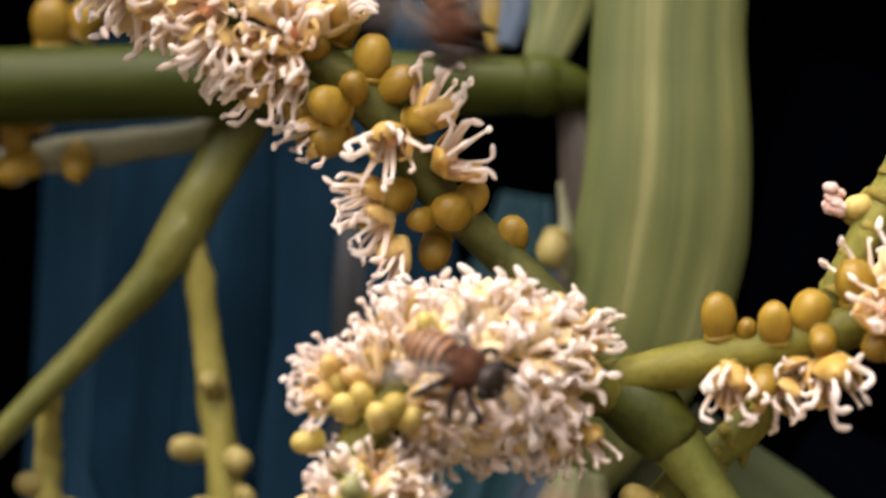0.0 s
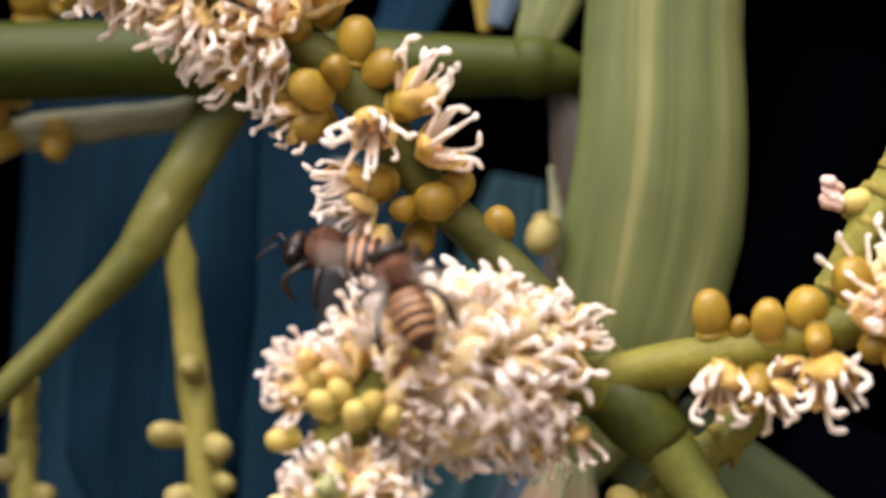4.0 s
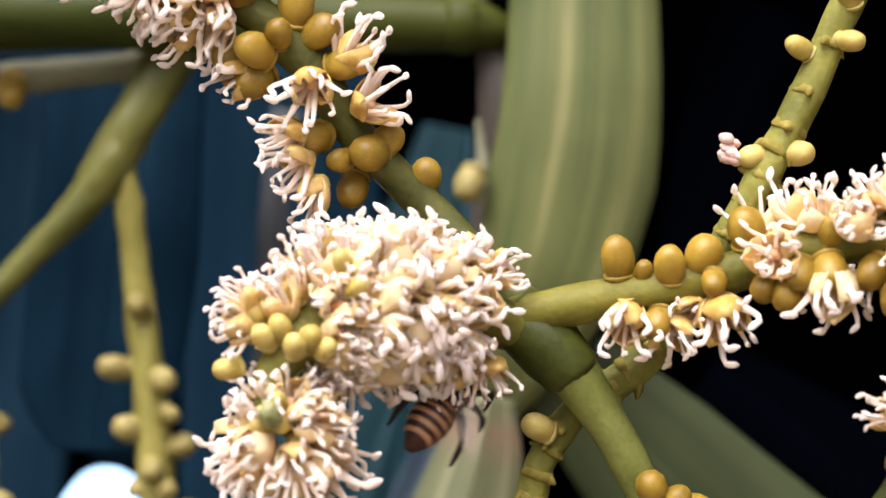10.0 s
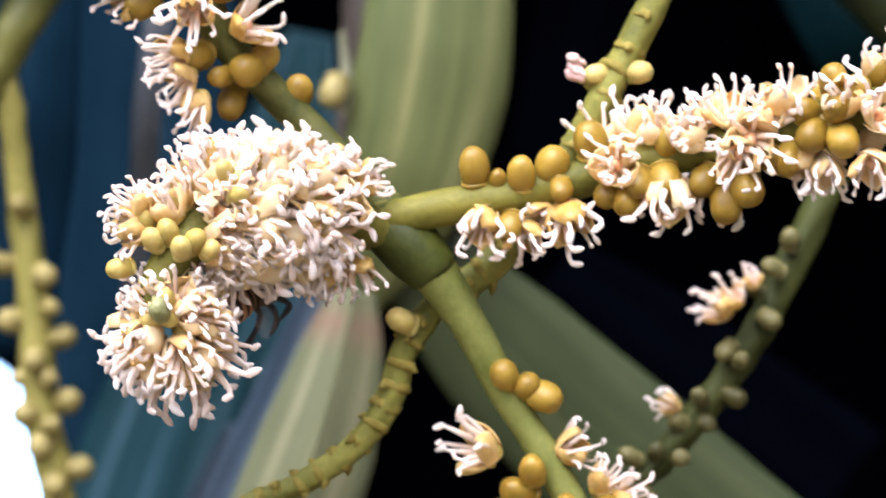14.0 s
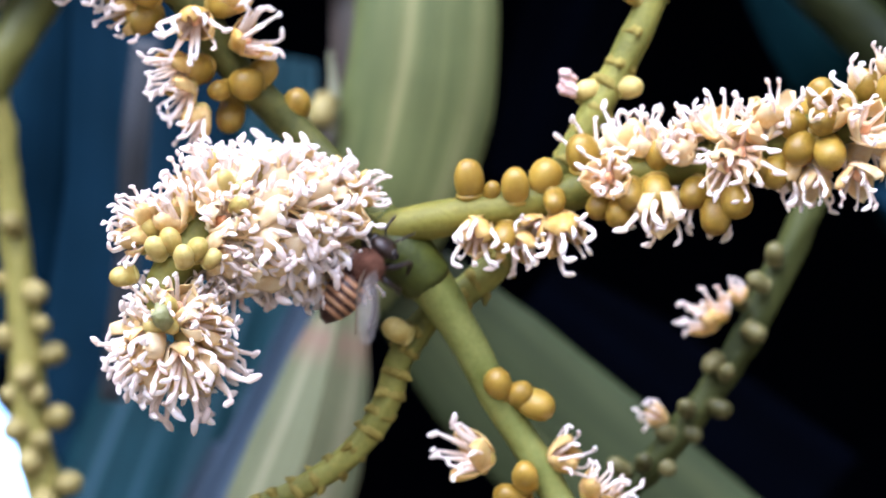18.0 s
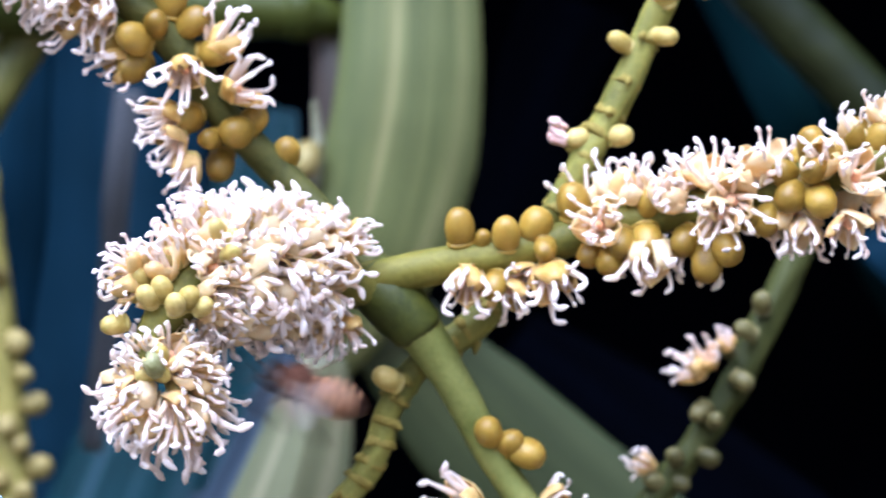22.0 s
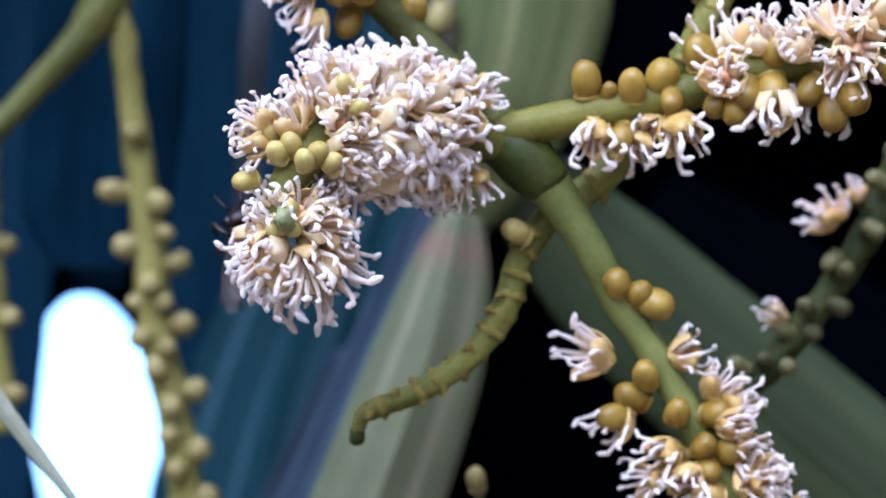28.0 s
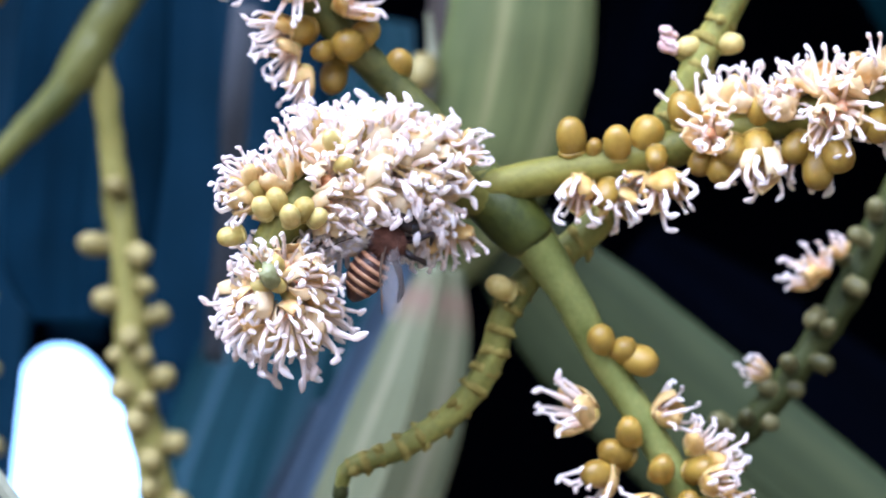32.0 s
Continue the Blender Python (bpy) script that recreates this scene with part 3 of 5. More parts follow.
def thicket():
    """The growth behind: a rear wall coloured as shade with one gap, two unseen sides and a roof added to block light.
    """
    gap = Vector((-7.85, 29.88, -7.56))
    bm = bmesh.new()
    n = 96
    hole, rim = [], []
    for k in range(n):
        a = 2 * math.pi * k / n
        c, s = math.cos(a), math.sin(a)
        x = math.copysign(abs(c) ** 0.8, c) * 1.62 * (1 + 0.05 * math.sin(3 * a + 0.6)) - 0.30 * s
        z = s * 3.42 * (1 + 0.03 * math.cos(4 * a))
        hole.append(bm.verts.new(at((gap.x + x, gap.y, gap.z - 0.45 + z))))
        m = 1 / max(abs(c), abs(s))
        rim.append(bm.verts.new(at((56 * c * m, gap.y, -60 + 80 * s * m))))
    for k in range(n):
        bm.faces.new((hole[k], hole[(k + 1) % n], rim[(k + 1) % n], rim[k]))
    for f in bm.faces:
        f.smooth = True
    ex = bmesh.ops.extrude_face_region(bm, geom=list(bm.faces))
    bmesh.ops.translate(bm, verts=[v for v in ex["geom"] if isinstance(v, bmesh.types.BMVert)], vec=(0, 0.004, 0))
    bmesh.ops.recalc_face_normals(bm, faces=bm.faces)
    tagged(new("backdrop", mesh_of("backdrop", bm, PAINTED_GLOOM)), "rear thicket wall painted near-black as shade, one gap of sky", "thicket", kind="structure")
    bm = bmesh.new()
    bmesh.ops.create_cube(bm, size=1, matrix=Matrix.LocRotScale((-0.1, 0.62, 1.4), None, (0.9, 0.02, 0.68)))
    tagged(new("backdrop", mesh_of("backdrop", bm, GLARE)), "bright white overcast sky beyond the thicket", "sky", kind="structure")
    # Unseen side and roof panels, added to keep sun and sky off the rear.
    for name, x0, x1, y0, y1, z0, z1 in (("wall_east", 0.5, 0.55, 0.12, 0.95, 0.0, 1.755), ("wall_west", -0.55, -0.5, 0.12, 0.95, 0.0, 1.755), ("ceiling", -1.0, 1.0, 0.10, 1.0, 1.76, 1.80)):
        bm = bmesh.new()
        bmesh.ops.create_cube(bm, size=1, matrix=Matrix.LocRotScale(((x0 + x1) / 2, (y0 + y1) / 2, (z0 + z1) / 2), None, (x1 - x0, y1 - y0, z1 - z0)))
        tagged(new(name, mesh_of(name, bm, PAINTED_GLOOM)), "added unseen panel that keeps light off the rear", "thicket", kind="structure")


def foliage():
    """Long narrow leaflets that cover the roof and the outer sides of the thicket."""
    rng = random.Random(77)
    verts, faces = [], []
    for k in range(2600):
        if k < 1300:
            root = Vector((rng.uniform(-1.0, 1.0), rng.uniform(0.25, 1.0), 1.79))
            way = Vector((rng.uniform(-0.8, 0.8), rng.uniform(-0.1, 0.8), rng.uniform(0.3, 1.0))).normalized()
        else:
            side = rng.choice((-1, 1, 0))
            root = Vector((0.56 * side, rng.uniform(0.2, 0.95), rng.uniform(0.0, 1.7))) if side else Vector((rng.uniform(-0.55, 0.55), 0.95, rng.uniform(0.0, 1.7)))
            way = Vector((side + rng.uniform(-0.4, 0.4), (0 if side else 1) + rng.uniform(-0.1, 0.6), rng.uniform(-0.2, 0.9))).normalized()
        length, wide = rng.uniform(0.18, 0.42), rng.uniform(0.012, 0.022)
        across = way.cross(Vector((0, 0, 1)))
        across = (across if across.length > 0.1 else Vector((1, 0, 0))).normalized()
        first = len(verts)
        for i in range(5):
            u = i / 4
            p = root + way * length * u + Vector((0, 0, -0.35 * length * u * u))
            w = wide * math.sin(math.pi * (0.15 + 0.82 * u))
            for q in (-1, 0, 1):
                verts.append(p + across * w * q + Vector((0, 0, 0.25 * w * (1 - abs(q)))))
        for i in range(4):
            for q in range(2):
                a = first + 3 * i + q
                faces.append((a, a + 1, a + 4, a + 3))
    me = bpy.data.meshes.new("foliage")
    me.from_pydata(verts, [], faces)
    me.materials.append(LEAFLET)
    tagged(new("foliage", me), "dense dark green leaflets over the shaded thicket", "foliage", kind="stuff")


def light_screen():
    """An unseen screen added around the viewpoint to block low light: arching fronds of long leaflets, from the ground
    to above head height.
    """
    rng = random.Random(78)
    verts, faces = [], []
    for k in range(420):
        a = rng.uniform(-2.5, 2.5) - math.pi / 2
        far = rng.uniform(1.7, 2.5)
        root = Vector((far * math.cos(a), 0.2 + far * math.sin(a), rng.uniform(0.0, 2.0)))
        lean = Vector((-0.25 * math.cos(a) + rng.uniform(-0.6, 0.6), -0.25 * math.sin(a) + rng.uniform(-0.6, 0.6), rng.uniform(0.3, 1.0))).normalized()
        length = rng.uniform(0.6, 1.0)
        for i in range(24):
            u = (i // 2 + 1) / 13
            p = root + lean * length * u + Vector((0, 0, -0.35 * length * u * u))
            side = lean.cross(Vector((0, 0, 1))).normalized() * (1 if i % 2 else -1)
            way = (side + lean * 0.8 + Vector((0, 0, rng.uniform(-0.5, 0.1)))).normalized()
            blade, wide = 0.30 * math.sin(math.pi * (0.2 + 0.7 * u)), 0.018
            cross = way.cross(Vector((rng.uniform(-0.3, 0.3), 0.2, 1))).normalized() * wide
            first = len(verts)
            verts += [p, p + way * blade * 0.45 + cross, p + way * blade * 0.45 - cross, p + way * blade + Vector((0, 0, -0.2 * blade))]
            faces += [(first, first + 1, first + 3, first + 2)]
    me = bpy.data.meshes.new("foliage")
    me.from_pydata(verts, [], faces)
    me.materials.append(LEAFLET)
    tagged(new("foliage", me), "added unseen screen of palm fronds that blocks low front light", "foliage", kind="stuff")


ground()
thicket()
foliage()
light_screen()

FAR = "far leaves"
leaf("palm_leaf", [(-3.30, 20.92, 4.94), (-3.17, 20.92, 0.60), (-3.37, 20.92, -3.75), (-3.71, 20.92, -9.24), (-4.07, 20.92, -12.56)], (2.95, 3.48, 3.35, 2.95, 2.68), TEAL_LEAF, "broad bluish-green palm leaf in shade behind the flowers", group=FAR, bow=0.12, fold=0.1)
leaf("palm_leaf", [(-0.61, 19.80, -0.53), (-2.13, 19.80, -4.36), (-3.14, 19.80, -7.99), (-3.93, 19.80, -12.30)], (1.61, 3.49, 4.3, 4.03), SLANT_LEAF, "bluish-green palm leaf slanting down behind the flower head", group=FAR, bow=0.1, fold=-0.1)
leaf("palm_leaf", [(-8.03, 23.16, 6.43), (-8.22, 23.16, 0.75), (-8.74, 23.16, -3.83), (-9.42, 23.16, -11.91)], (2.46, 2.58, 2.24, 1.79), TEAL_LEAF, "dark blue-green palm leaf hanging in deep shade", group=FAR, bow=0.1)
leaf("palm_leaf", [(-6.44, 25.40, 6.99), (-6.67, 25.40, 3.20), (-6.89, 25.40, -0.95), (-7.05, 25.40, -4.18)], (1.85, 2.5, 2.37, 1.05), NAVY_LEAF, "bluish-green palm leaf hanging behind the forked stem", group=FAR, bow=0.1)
# Pale strip beside the folded leaf; its colour paints that edge's bluish highlight.
leaf("palm_leaf", [(0.45, 12.63, -1.87), (0.06, 12.86, -2.77), (-0.36, 13.08, -3.79), (-1.22, 13.30, -5.64), (-2.19, 13.53, -7.89)], (0.28, 0.47, 0.56, 0.672, 0.784), PALE_LEAF, "narrow pale strip painting the folded leaf's edge highlight", group=FAR, bow=0.1, fold=0.2)
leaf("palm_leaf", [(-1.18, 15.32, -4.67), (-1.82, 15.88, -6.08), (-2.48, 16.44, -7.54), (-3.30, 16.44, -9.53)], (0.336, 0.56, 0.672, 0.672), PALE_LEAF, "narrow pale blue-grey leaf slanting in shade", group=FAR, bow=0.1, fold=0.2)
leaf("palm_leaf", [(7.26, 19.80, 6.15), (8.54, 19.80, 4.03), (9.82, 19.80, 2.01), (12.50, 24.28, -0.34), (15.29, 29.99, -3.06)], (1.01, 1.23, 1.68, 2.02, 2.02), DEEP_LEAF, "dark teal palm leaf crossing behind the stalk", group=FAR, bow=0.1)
leaf("palm_leaf", [(-2.26, 13.08, 1.91), (-2.44, 13.08, 0.33), (-2.59, 13.64, -1.33), (-2.93, 14.20, -3.87)], (0.448, 0.448, 0.403, 0.381), ASH_LEAF, "narrow ash-grey leaf edge behind the flowers", group=FAR, bow=0.2)
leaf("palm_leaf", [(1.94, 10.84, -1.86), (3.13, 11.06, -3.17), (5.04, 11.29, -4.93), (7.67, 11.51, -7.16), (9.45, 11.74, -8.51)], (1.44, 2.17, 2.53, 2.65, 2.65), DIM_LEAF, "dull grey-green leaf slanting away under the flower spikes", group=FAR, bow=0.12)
leaf("palm_leaf", [(1.23, 10.84, 6.35), (0.98, 10.73, 4.83), (0.78, 10.62, 3.92), (0.52, 10.50, 3.24), (0.22, 10.50, 2.94)], (1.12, 0.952, 0.84, 0.56, 0.224), SHEATH, "green inner leaf base clasping the thick stalk", "leaf", bow=0.2, ribs=(-0.4,), rib=0.0224)
leaf("palm_leaf", [(0.47, 11.06, 6.43), (0.31, 10.95, 4.89), (0.18, 10.84, 4.04), (0.01, 10.73, 3.43)], (0.56, 0.538, 0.47, 0.28), PALE_LEAF, "pale bluish-white inner leaf base above the thick stalk", "leaf", bow=0.2, ribs=(0.3,), rib=0.0224)
leaf("palm_leaf", [(-0.29, 11.18, 6.48), (-0.27, 11.06, 4.93), (-0.20, 10.95, 4.08), (-0.15, 10.84, 3.37)], (0.336, 0.358, 0.314, 0.168), DRY_LEAF, "narrow yellow-orange leaf edge above the thick stalk", "leaf", bow=0.2, ribs=(0.0,), rib=0.0224)
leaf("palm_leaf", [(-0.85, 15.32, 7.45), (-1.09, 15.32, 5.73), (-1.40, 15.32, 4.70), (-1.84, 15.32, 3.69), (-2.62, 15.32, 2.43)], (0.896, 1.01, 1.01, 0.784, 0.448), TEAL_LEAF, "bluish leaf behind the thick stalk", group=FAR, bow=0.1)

leaf("palm_leaf", [(-4.34, 13.30, 5.76), (-4.56, 13.08, 3.00), (-4.75, 12.63, -0.20), (-4.87, 12.18, -2.28), (-4.92, 11.96, -3.14)], (1.79, 2.24, 2.58, 2.35, 1.12), NAVY_LEAF, "leaf over the gap of sky, blue shade painted in", group=FAR, bow=0.12)
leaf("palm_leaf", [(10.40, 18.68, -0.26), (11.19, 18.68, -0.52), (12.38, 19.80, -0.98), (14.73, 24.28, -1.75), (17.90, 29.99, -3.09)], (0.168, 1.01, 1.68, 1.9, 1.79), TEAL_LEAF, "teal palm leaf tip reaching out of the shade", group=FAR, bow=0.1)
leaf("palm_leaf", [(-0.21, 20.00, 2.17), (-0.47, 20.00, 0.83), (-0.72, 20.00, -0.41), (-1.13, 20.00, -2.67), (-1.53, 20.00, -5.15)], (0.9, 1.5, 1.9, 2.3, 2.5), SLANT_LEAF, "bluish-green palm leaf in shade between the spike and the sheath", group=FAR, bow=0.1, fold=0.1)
# Two added blades whose blue-black colour paints the depth of the shade.
leaf("palm_leaf", [(5.81, 24.00, 4.72), (5.01, 24.00, 2.65), (4.22, 24.00, -0.11)], (2.2, 2.0, 1.4), DUSK_LEAF, "added blade coloured blue-black as deep shade", group=FAR, bow=0.1)
leaf("palm_leaf", [(4.47, 22.00, -2.14), (6.46, 22.00, -3.68), (10.02, 22.00, -6.42)], (1.2, 2.2, 2.6), DUSK_LEAF, "added blade coloured blue-black as deep shade", group=FAR, bow=0.1)
leaf("dry_margin", [(0.92, 10.40, 2.60), (1.08, 10.35, 1.94), (1.10, 10.35, 1.12), (1.02, 10.40, 0.22), (0.92, 10.50, -0.68)], (0.5, 0.75, 0.8, 0.8, 0.7), DRY_MARGIN, "brownish-grey dry margin along the leaf sheath", "leaf", bow=0.25, ribs=(), thick=0.05)
leaf("leaf_sheath", [(2.33, 10.06, 5.02), (2.18, 9.94, 3.38), (2.15, 9.83, 1.92), (2.02, 9.83, 0.73), (1.73, 9.94, -0.48), (1.26, 10.28, -1.46), (0.79, 10.73, -2.36)], (1.96, 1.99, 2.13, 2.26, 2.05, 1.6, 1.04), SHEATH, "yellow-green striped leaf sheath curving down behind the flowers", "leaf sheath", bow=0.22, thick=0.134, ribs=(-0.35, 0.12, 0.62), rib=0.0224)
leaf("folded_leaf", [(0.92, 10.28, -2.23), (0.74, 10.17, -3.12), (0.39, 10.06, -4.47), (-0.22, 10.06, -6.16), (-1.00, 10.06, -8.21)], (0.654, 1.25, 1.73, 1.9, 2.02), BASE_LEAF, "pale green folded leaf with a reddish base", "leaf", bow=0.0, fold=-0.22, thick=0.0896, rib=0.0448)
leaf("grass_blade", [(-4.62, 1.00, -3.36), (-4.10, 0.90, -4.13), (-3.67, 0.80, -4.69), (-3.21, 0.70, -5.25), (-2.60, 0.60, -6.00)], (0.16, 0.2, 0.18, 0.1, 0.04), GREY_STEM, "thin pale grass blade with a pinkish tip", "grass", bow=0.2, thick=0.03, rib=0.015)


def stalk(name, points, radii, material, label, sides=20, lumps=0.05, n=40, group="stalks"):
    ob = new(name)
    ob.location = at(points[0])
    tagged(ob, label, "stalk", group)
    part("stem", tube_bm([at(p) - at(points[0]) for p in curve(points, n)], [r * CM for r in spread(radii, n)], sides, lumps), material, ob)
    return ob


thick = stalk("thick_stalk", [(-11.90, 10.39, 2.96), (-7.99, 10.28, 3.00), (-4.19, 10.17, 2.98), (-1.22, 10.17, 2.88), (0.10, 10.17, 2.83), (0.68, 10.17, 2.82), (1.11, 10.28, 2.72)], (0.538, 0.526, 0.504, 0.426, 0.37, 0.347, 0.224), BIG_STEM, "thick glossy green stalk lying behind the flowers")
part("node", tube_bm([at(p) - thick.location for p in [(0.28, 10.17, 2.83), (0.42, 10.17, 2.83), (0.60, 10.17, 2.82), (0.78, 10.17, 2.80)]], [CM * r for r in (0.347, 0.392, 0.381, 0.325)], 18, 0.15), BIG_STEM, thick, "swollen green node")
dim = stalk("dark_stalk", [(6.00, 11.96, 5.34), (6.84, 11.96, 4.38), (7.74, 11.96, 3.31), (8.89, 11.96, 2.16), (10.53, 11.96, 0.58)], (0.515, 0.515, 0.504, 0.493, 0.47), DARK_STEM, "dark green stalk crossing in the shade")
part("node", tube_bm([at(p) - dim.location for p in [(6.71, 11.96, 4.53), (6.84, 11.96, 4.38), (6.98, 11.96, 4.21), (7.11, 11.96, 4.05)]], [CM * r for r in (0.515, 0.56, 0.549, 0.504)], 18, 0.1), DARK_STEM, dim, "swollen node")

# ---- forked rear stem ----
fork = Spike("forked_stem", [(-2.80, 10.83, 3.97), (-3.55, 10.72, 2.52), (-4.14, 10.55, 1.45), (-4.70, 10.49, 0.50), (-5.39, 10.49, -0.23), (-6.25, 10.49, -1.09), (-7.99, 10.49, -2.77)], (0.367, 0.355, 0.343, 0.281, 0.208, 0.196, 0.184), BACK_STEM, "forked olive-green stem out of focus behind the flowers", "stem", "rear stems", seed=3)
part("joint", tube_bm([at(p) - fork.origin for p in ((-4.20, 10.53, 1.32), (-4.40, 10.50, 0.98), (-4.58, 10.49, 0.68), (-4.76, 10.49, 0.42))], [CM * r for r in (0.302, 0.336, 0.314, 0.246)], 16, 0.15), BACK_STEM, fork.base, "swollen fork of the stem")
arm = Spike("rear_spike", [(-4.21, 10.56, 0.88), (-4.14, 10.62, 0.36), (-4.08, 10.67, -0.33), (-4.01, 10.69, -1.03), (-3.89, 10.69, -1.88), (-3.81, 10.69, -3.06), (-3.73, 10.69, -4.09), (-3.57, 10.69, -4.77), (-3.41, 10.69, -5.64), (-3.32, 10.69, -6.34), (-3.14, 10.69, -7.36), (-2.94, 10.69, -8.65)], (0.168, 0.202, 0.19, 0.202, 0.224, 0.258, 0.258, 0.258, 0.258, 0.246, 0.224, 0.168), OLD_STEM, "olive rear spike studded with round buds", "flower spike", "rear stems", seed=5, lumps=0.3)
arm.buds([(-4.34, 10.62, -1.88, 175, 30, 1.29), (-3.97, 10.45, -1.03, 120, 60, 1.12), (-3.65, 10.50, -2.05, -20, 50, 1.23), (-4.12, 10.56, -2.72, 175, 40, 1.29), (-3.41, 10.62, -2.97, 15, 30, 1.29), (-3.77, 10.39, -3.27, -60, 70, 1.23), (-3.89, 10.50, -4.09, 180, 50, 1.29), (-3.32, 10.56, -3.90, 10, 40, 1.29), (-3.67, 10.45, -4.55, 200, 60, 1.29), (-3.17, 10.62, -4.90, 10, 30, 1.34), (-3.47, 10.39, -5.12, -60, 70, 1.23), (-3.48, 10.45, -5.56, 180, 60, 1.29), (-3.10, 10.56, -5.80, 0, 50, 1.29), (-3.38, 10.39, -6.08, 200, 70, 1.23), (-3.00, 10.62, -6.53, 10, 40, 1.29), (-3.46, 10.56, -6.73, 190, 40, 1.29)], 0.385, "old")
arm.buds([(-3.53, 10.39, -2.52, -20, 60, 1.01), (-3.98, 10.56, -3.56, 190, 30, 0.90), (-3.52, 10.39, -4.24, 0, 70, 1.01), (-3.58, 10.45, -3.56, 0, 60, 1.01), (-3.20, 10.50, -7.24, 190, 40, 1.23), (-2.87, 10.62, -7.44, 0, 30, 1.23)], 0.385, "old")
side_arm = Spike("rear_spike", [(-6.28, 10.95, -1.15), (-6.34, 11.10, -1.60), (-6.38, 11.20, -2.20), (-6.32, 11.20, -3.30), (-6.25, 11.20, -4.40), (-6.15, 11.20, -5.60)], (0.15, 0.17, 0.19, 0.20, 0.20, 0.16), OLD_STEM, "shorter olive rear spike hanging from the forked stem", "flower spike", "rear stems", seed=6, lumps=0.3)
side_arm.buds([(-6.58, 11.10, -2.35, 175, 30, 1.2), (-6.10, 11.10, -2.70, 10, 40, 1.2), (-6.50, 11.05, -3.30, 190, 50, 1.2), (-6.05, 11.10, -3.80, 0, 40, 1.2), (-6.45, 11.05, -4.50, 180, 50, 1.2), (-6.00, 11.10, -5.00, 10, 40, 1.15)], 0.385, "old")
rear = Spike("rear_branch", [(-9.05, 11.51, 1.84), (-7.46, 11.29, 2.01), (-5.94, 11.18, 2.20), (-4.35, 11.06, 2.34), (-3.86, 10.95, 2.46)], (0.196, 0.208, 0.244, 0.208, 0.221), GREY_STEM, "pale grey-green side branch out of focus", "stem", "rear stems", seed=7)
rear.buds([(-6.74, 10.95, 1.96, 200, 20, 1.59), (-6.74, 10.95, 2.42, 100, 20, 1.47), (-6.49, 11.18, 2.75, 90, 20, 1.34), (-6.96, 11.18, 2.84, 160, 20, 1.34), (-6.27, 11.18, 4.00, 90, 20, 1.84), (-5.77, 11.18, 4.05, 60, 20, 1.59), (-5.88, 10.95, 2.01, 270, 30, 1.47)])
grey = Spike("rear_twig", [(0.84, 10.00, 0.30), (0.80, 9.90, 0.62), (0.80, 9.90, 1.00), (0.74, 9.80, 1.50)], (0.10, 0.10, 0.085, 0.04), GREY_STEM, "thin rear twig with a pale bud", "stem", "rear stems", seed=10)
grey.buds([(0.64, 9.60, 0.62, 250, 20, 1.25)], 0.42, "old")

under = Spike("rear_twig", [(1.39, 3.50, -6.41), (1.31, 3.50, -5.92), (1.26, 3.50, -5.43)], (0.06, 0.06, 0.05), BACK_STEM, "short rear twig with one dull bud", "stem", "rear stems", seed=12)
under.buds([(1.24, 3.40, -5.35, 100, 20, 0.85)], 0.4, "old")

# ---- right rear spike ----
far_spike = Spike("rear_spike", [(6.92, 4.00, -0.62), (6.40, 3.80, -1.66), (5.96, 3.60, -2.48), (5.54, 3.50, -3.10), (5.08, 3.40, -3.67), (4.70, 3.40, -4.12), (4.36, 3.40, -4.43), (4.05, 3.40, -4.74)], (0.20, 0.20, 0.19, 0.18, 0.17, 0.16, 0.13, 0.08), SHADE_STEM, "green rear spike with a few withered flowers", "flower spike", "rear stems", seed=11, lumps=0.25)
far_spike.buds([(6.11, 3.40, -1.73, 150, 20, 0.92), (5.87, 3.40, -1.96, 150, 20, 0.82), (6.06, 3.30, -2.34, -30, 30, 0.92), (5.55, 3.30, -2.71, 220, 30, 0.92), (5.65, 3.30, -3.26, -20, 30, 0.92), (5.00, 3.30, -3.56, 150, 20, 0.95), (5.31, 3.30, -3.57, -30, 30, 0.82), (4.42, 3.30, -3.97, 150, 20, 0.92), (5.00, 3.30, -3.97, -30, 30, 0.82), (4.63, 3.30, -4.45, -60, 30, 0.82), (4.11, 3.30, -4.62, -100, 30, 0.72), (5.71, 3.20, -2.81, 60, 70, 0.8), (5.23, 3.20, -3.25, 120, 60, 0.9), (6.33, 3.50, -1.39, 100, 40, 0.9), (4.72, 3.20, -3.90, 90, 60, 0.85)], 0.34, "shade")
far_spike.flowers([(5.47, 3.20, -2.20, 170, 30, 0.95), (5.61, 3.20, -2.10, 120, 40, 0.8), (5.84, 3.20, -1.89, 100, 20, 0.61), (4.90, 3.30, -3.36, 160, 30, 0.77)], wide=0.4)

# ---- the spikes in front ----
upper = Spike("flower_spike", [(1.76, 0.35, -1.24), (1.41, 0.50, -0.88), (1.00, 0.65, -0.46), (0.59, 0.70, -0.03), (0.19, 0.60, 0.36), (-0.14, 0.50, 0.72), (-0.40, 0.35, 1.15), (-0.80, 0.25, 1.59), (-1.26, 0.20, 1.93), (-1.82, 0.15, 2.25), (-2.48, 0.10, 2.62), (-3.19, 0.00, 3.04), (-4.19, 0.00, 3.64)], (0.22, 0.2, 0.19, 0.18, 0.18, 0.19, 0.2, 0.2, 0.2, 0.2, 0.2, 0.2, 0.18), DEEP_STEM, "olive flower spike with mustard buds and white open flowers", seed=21)
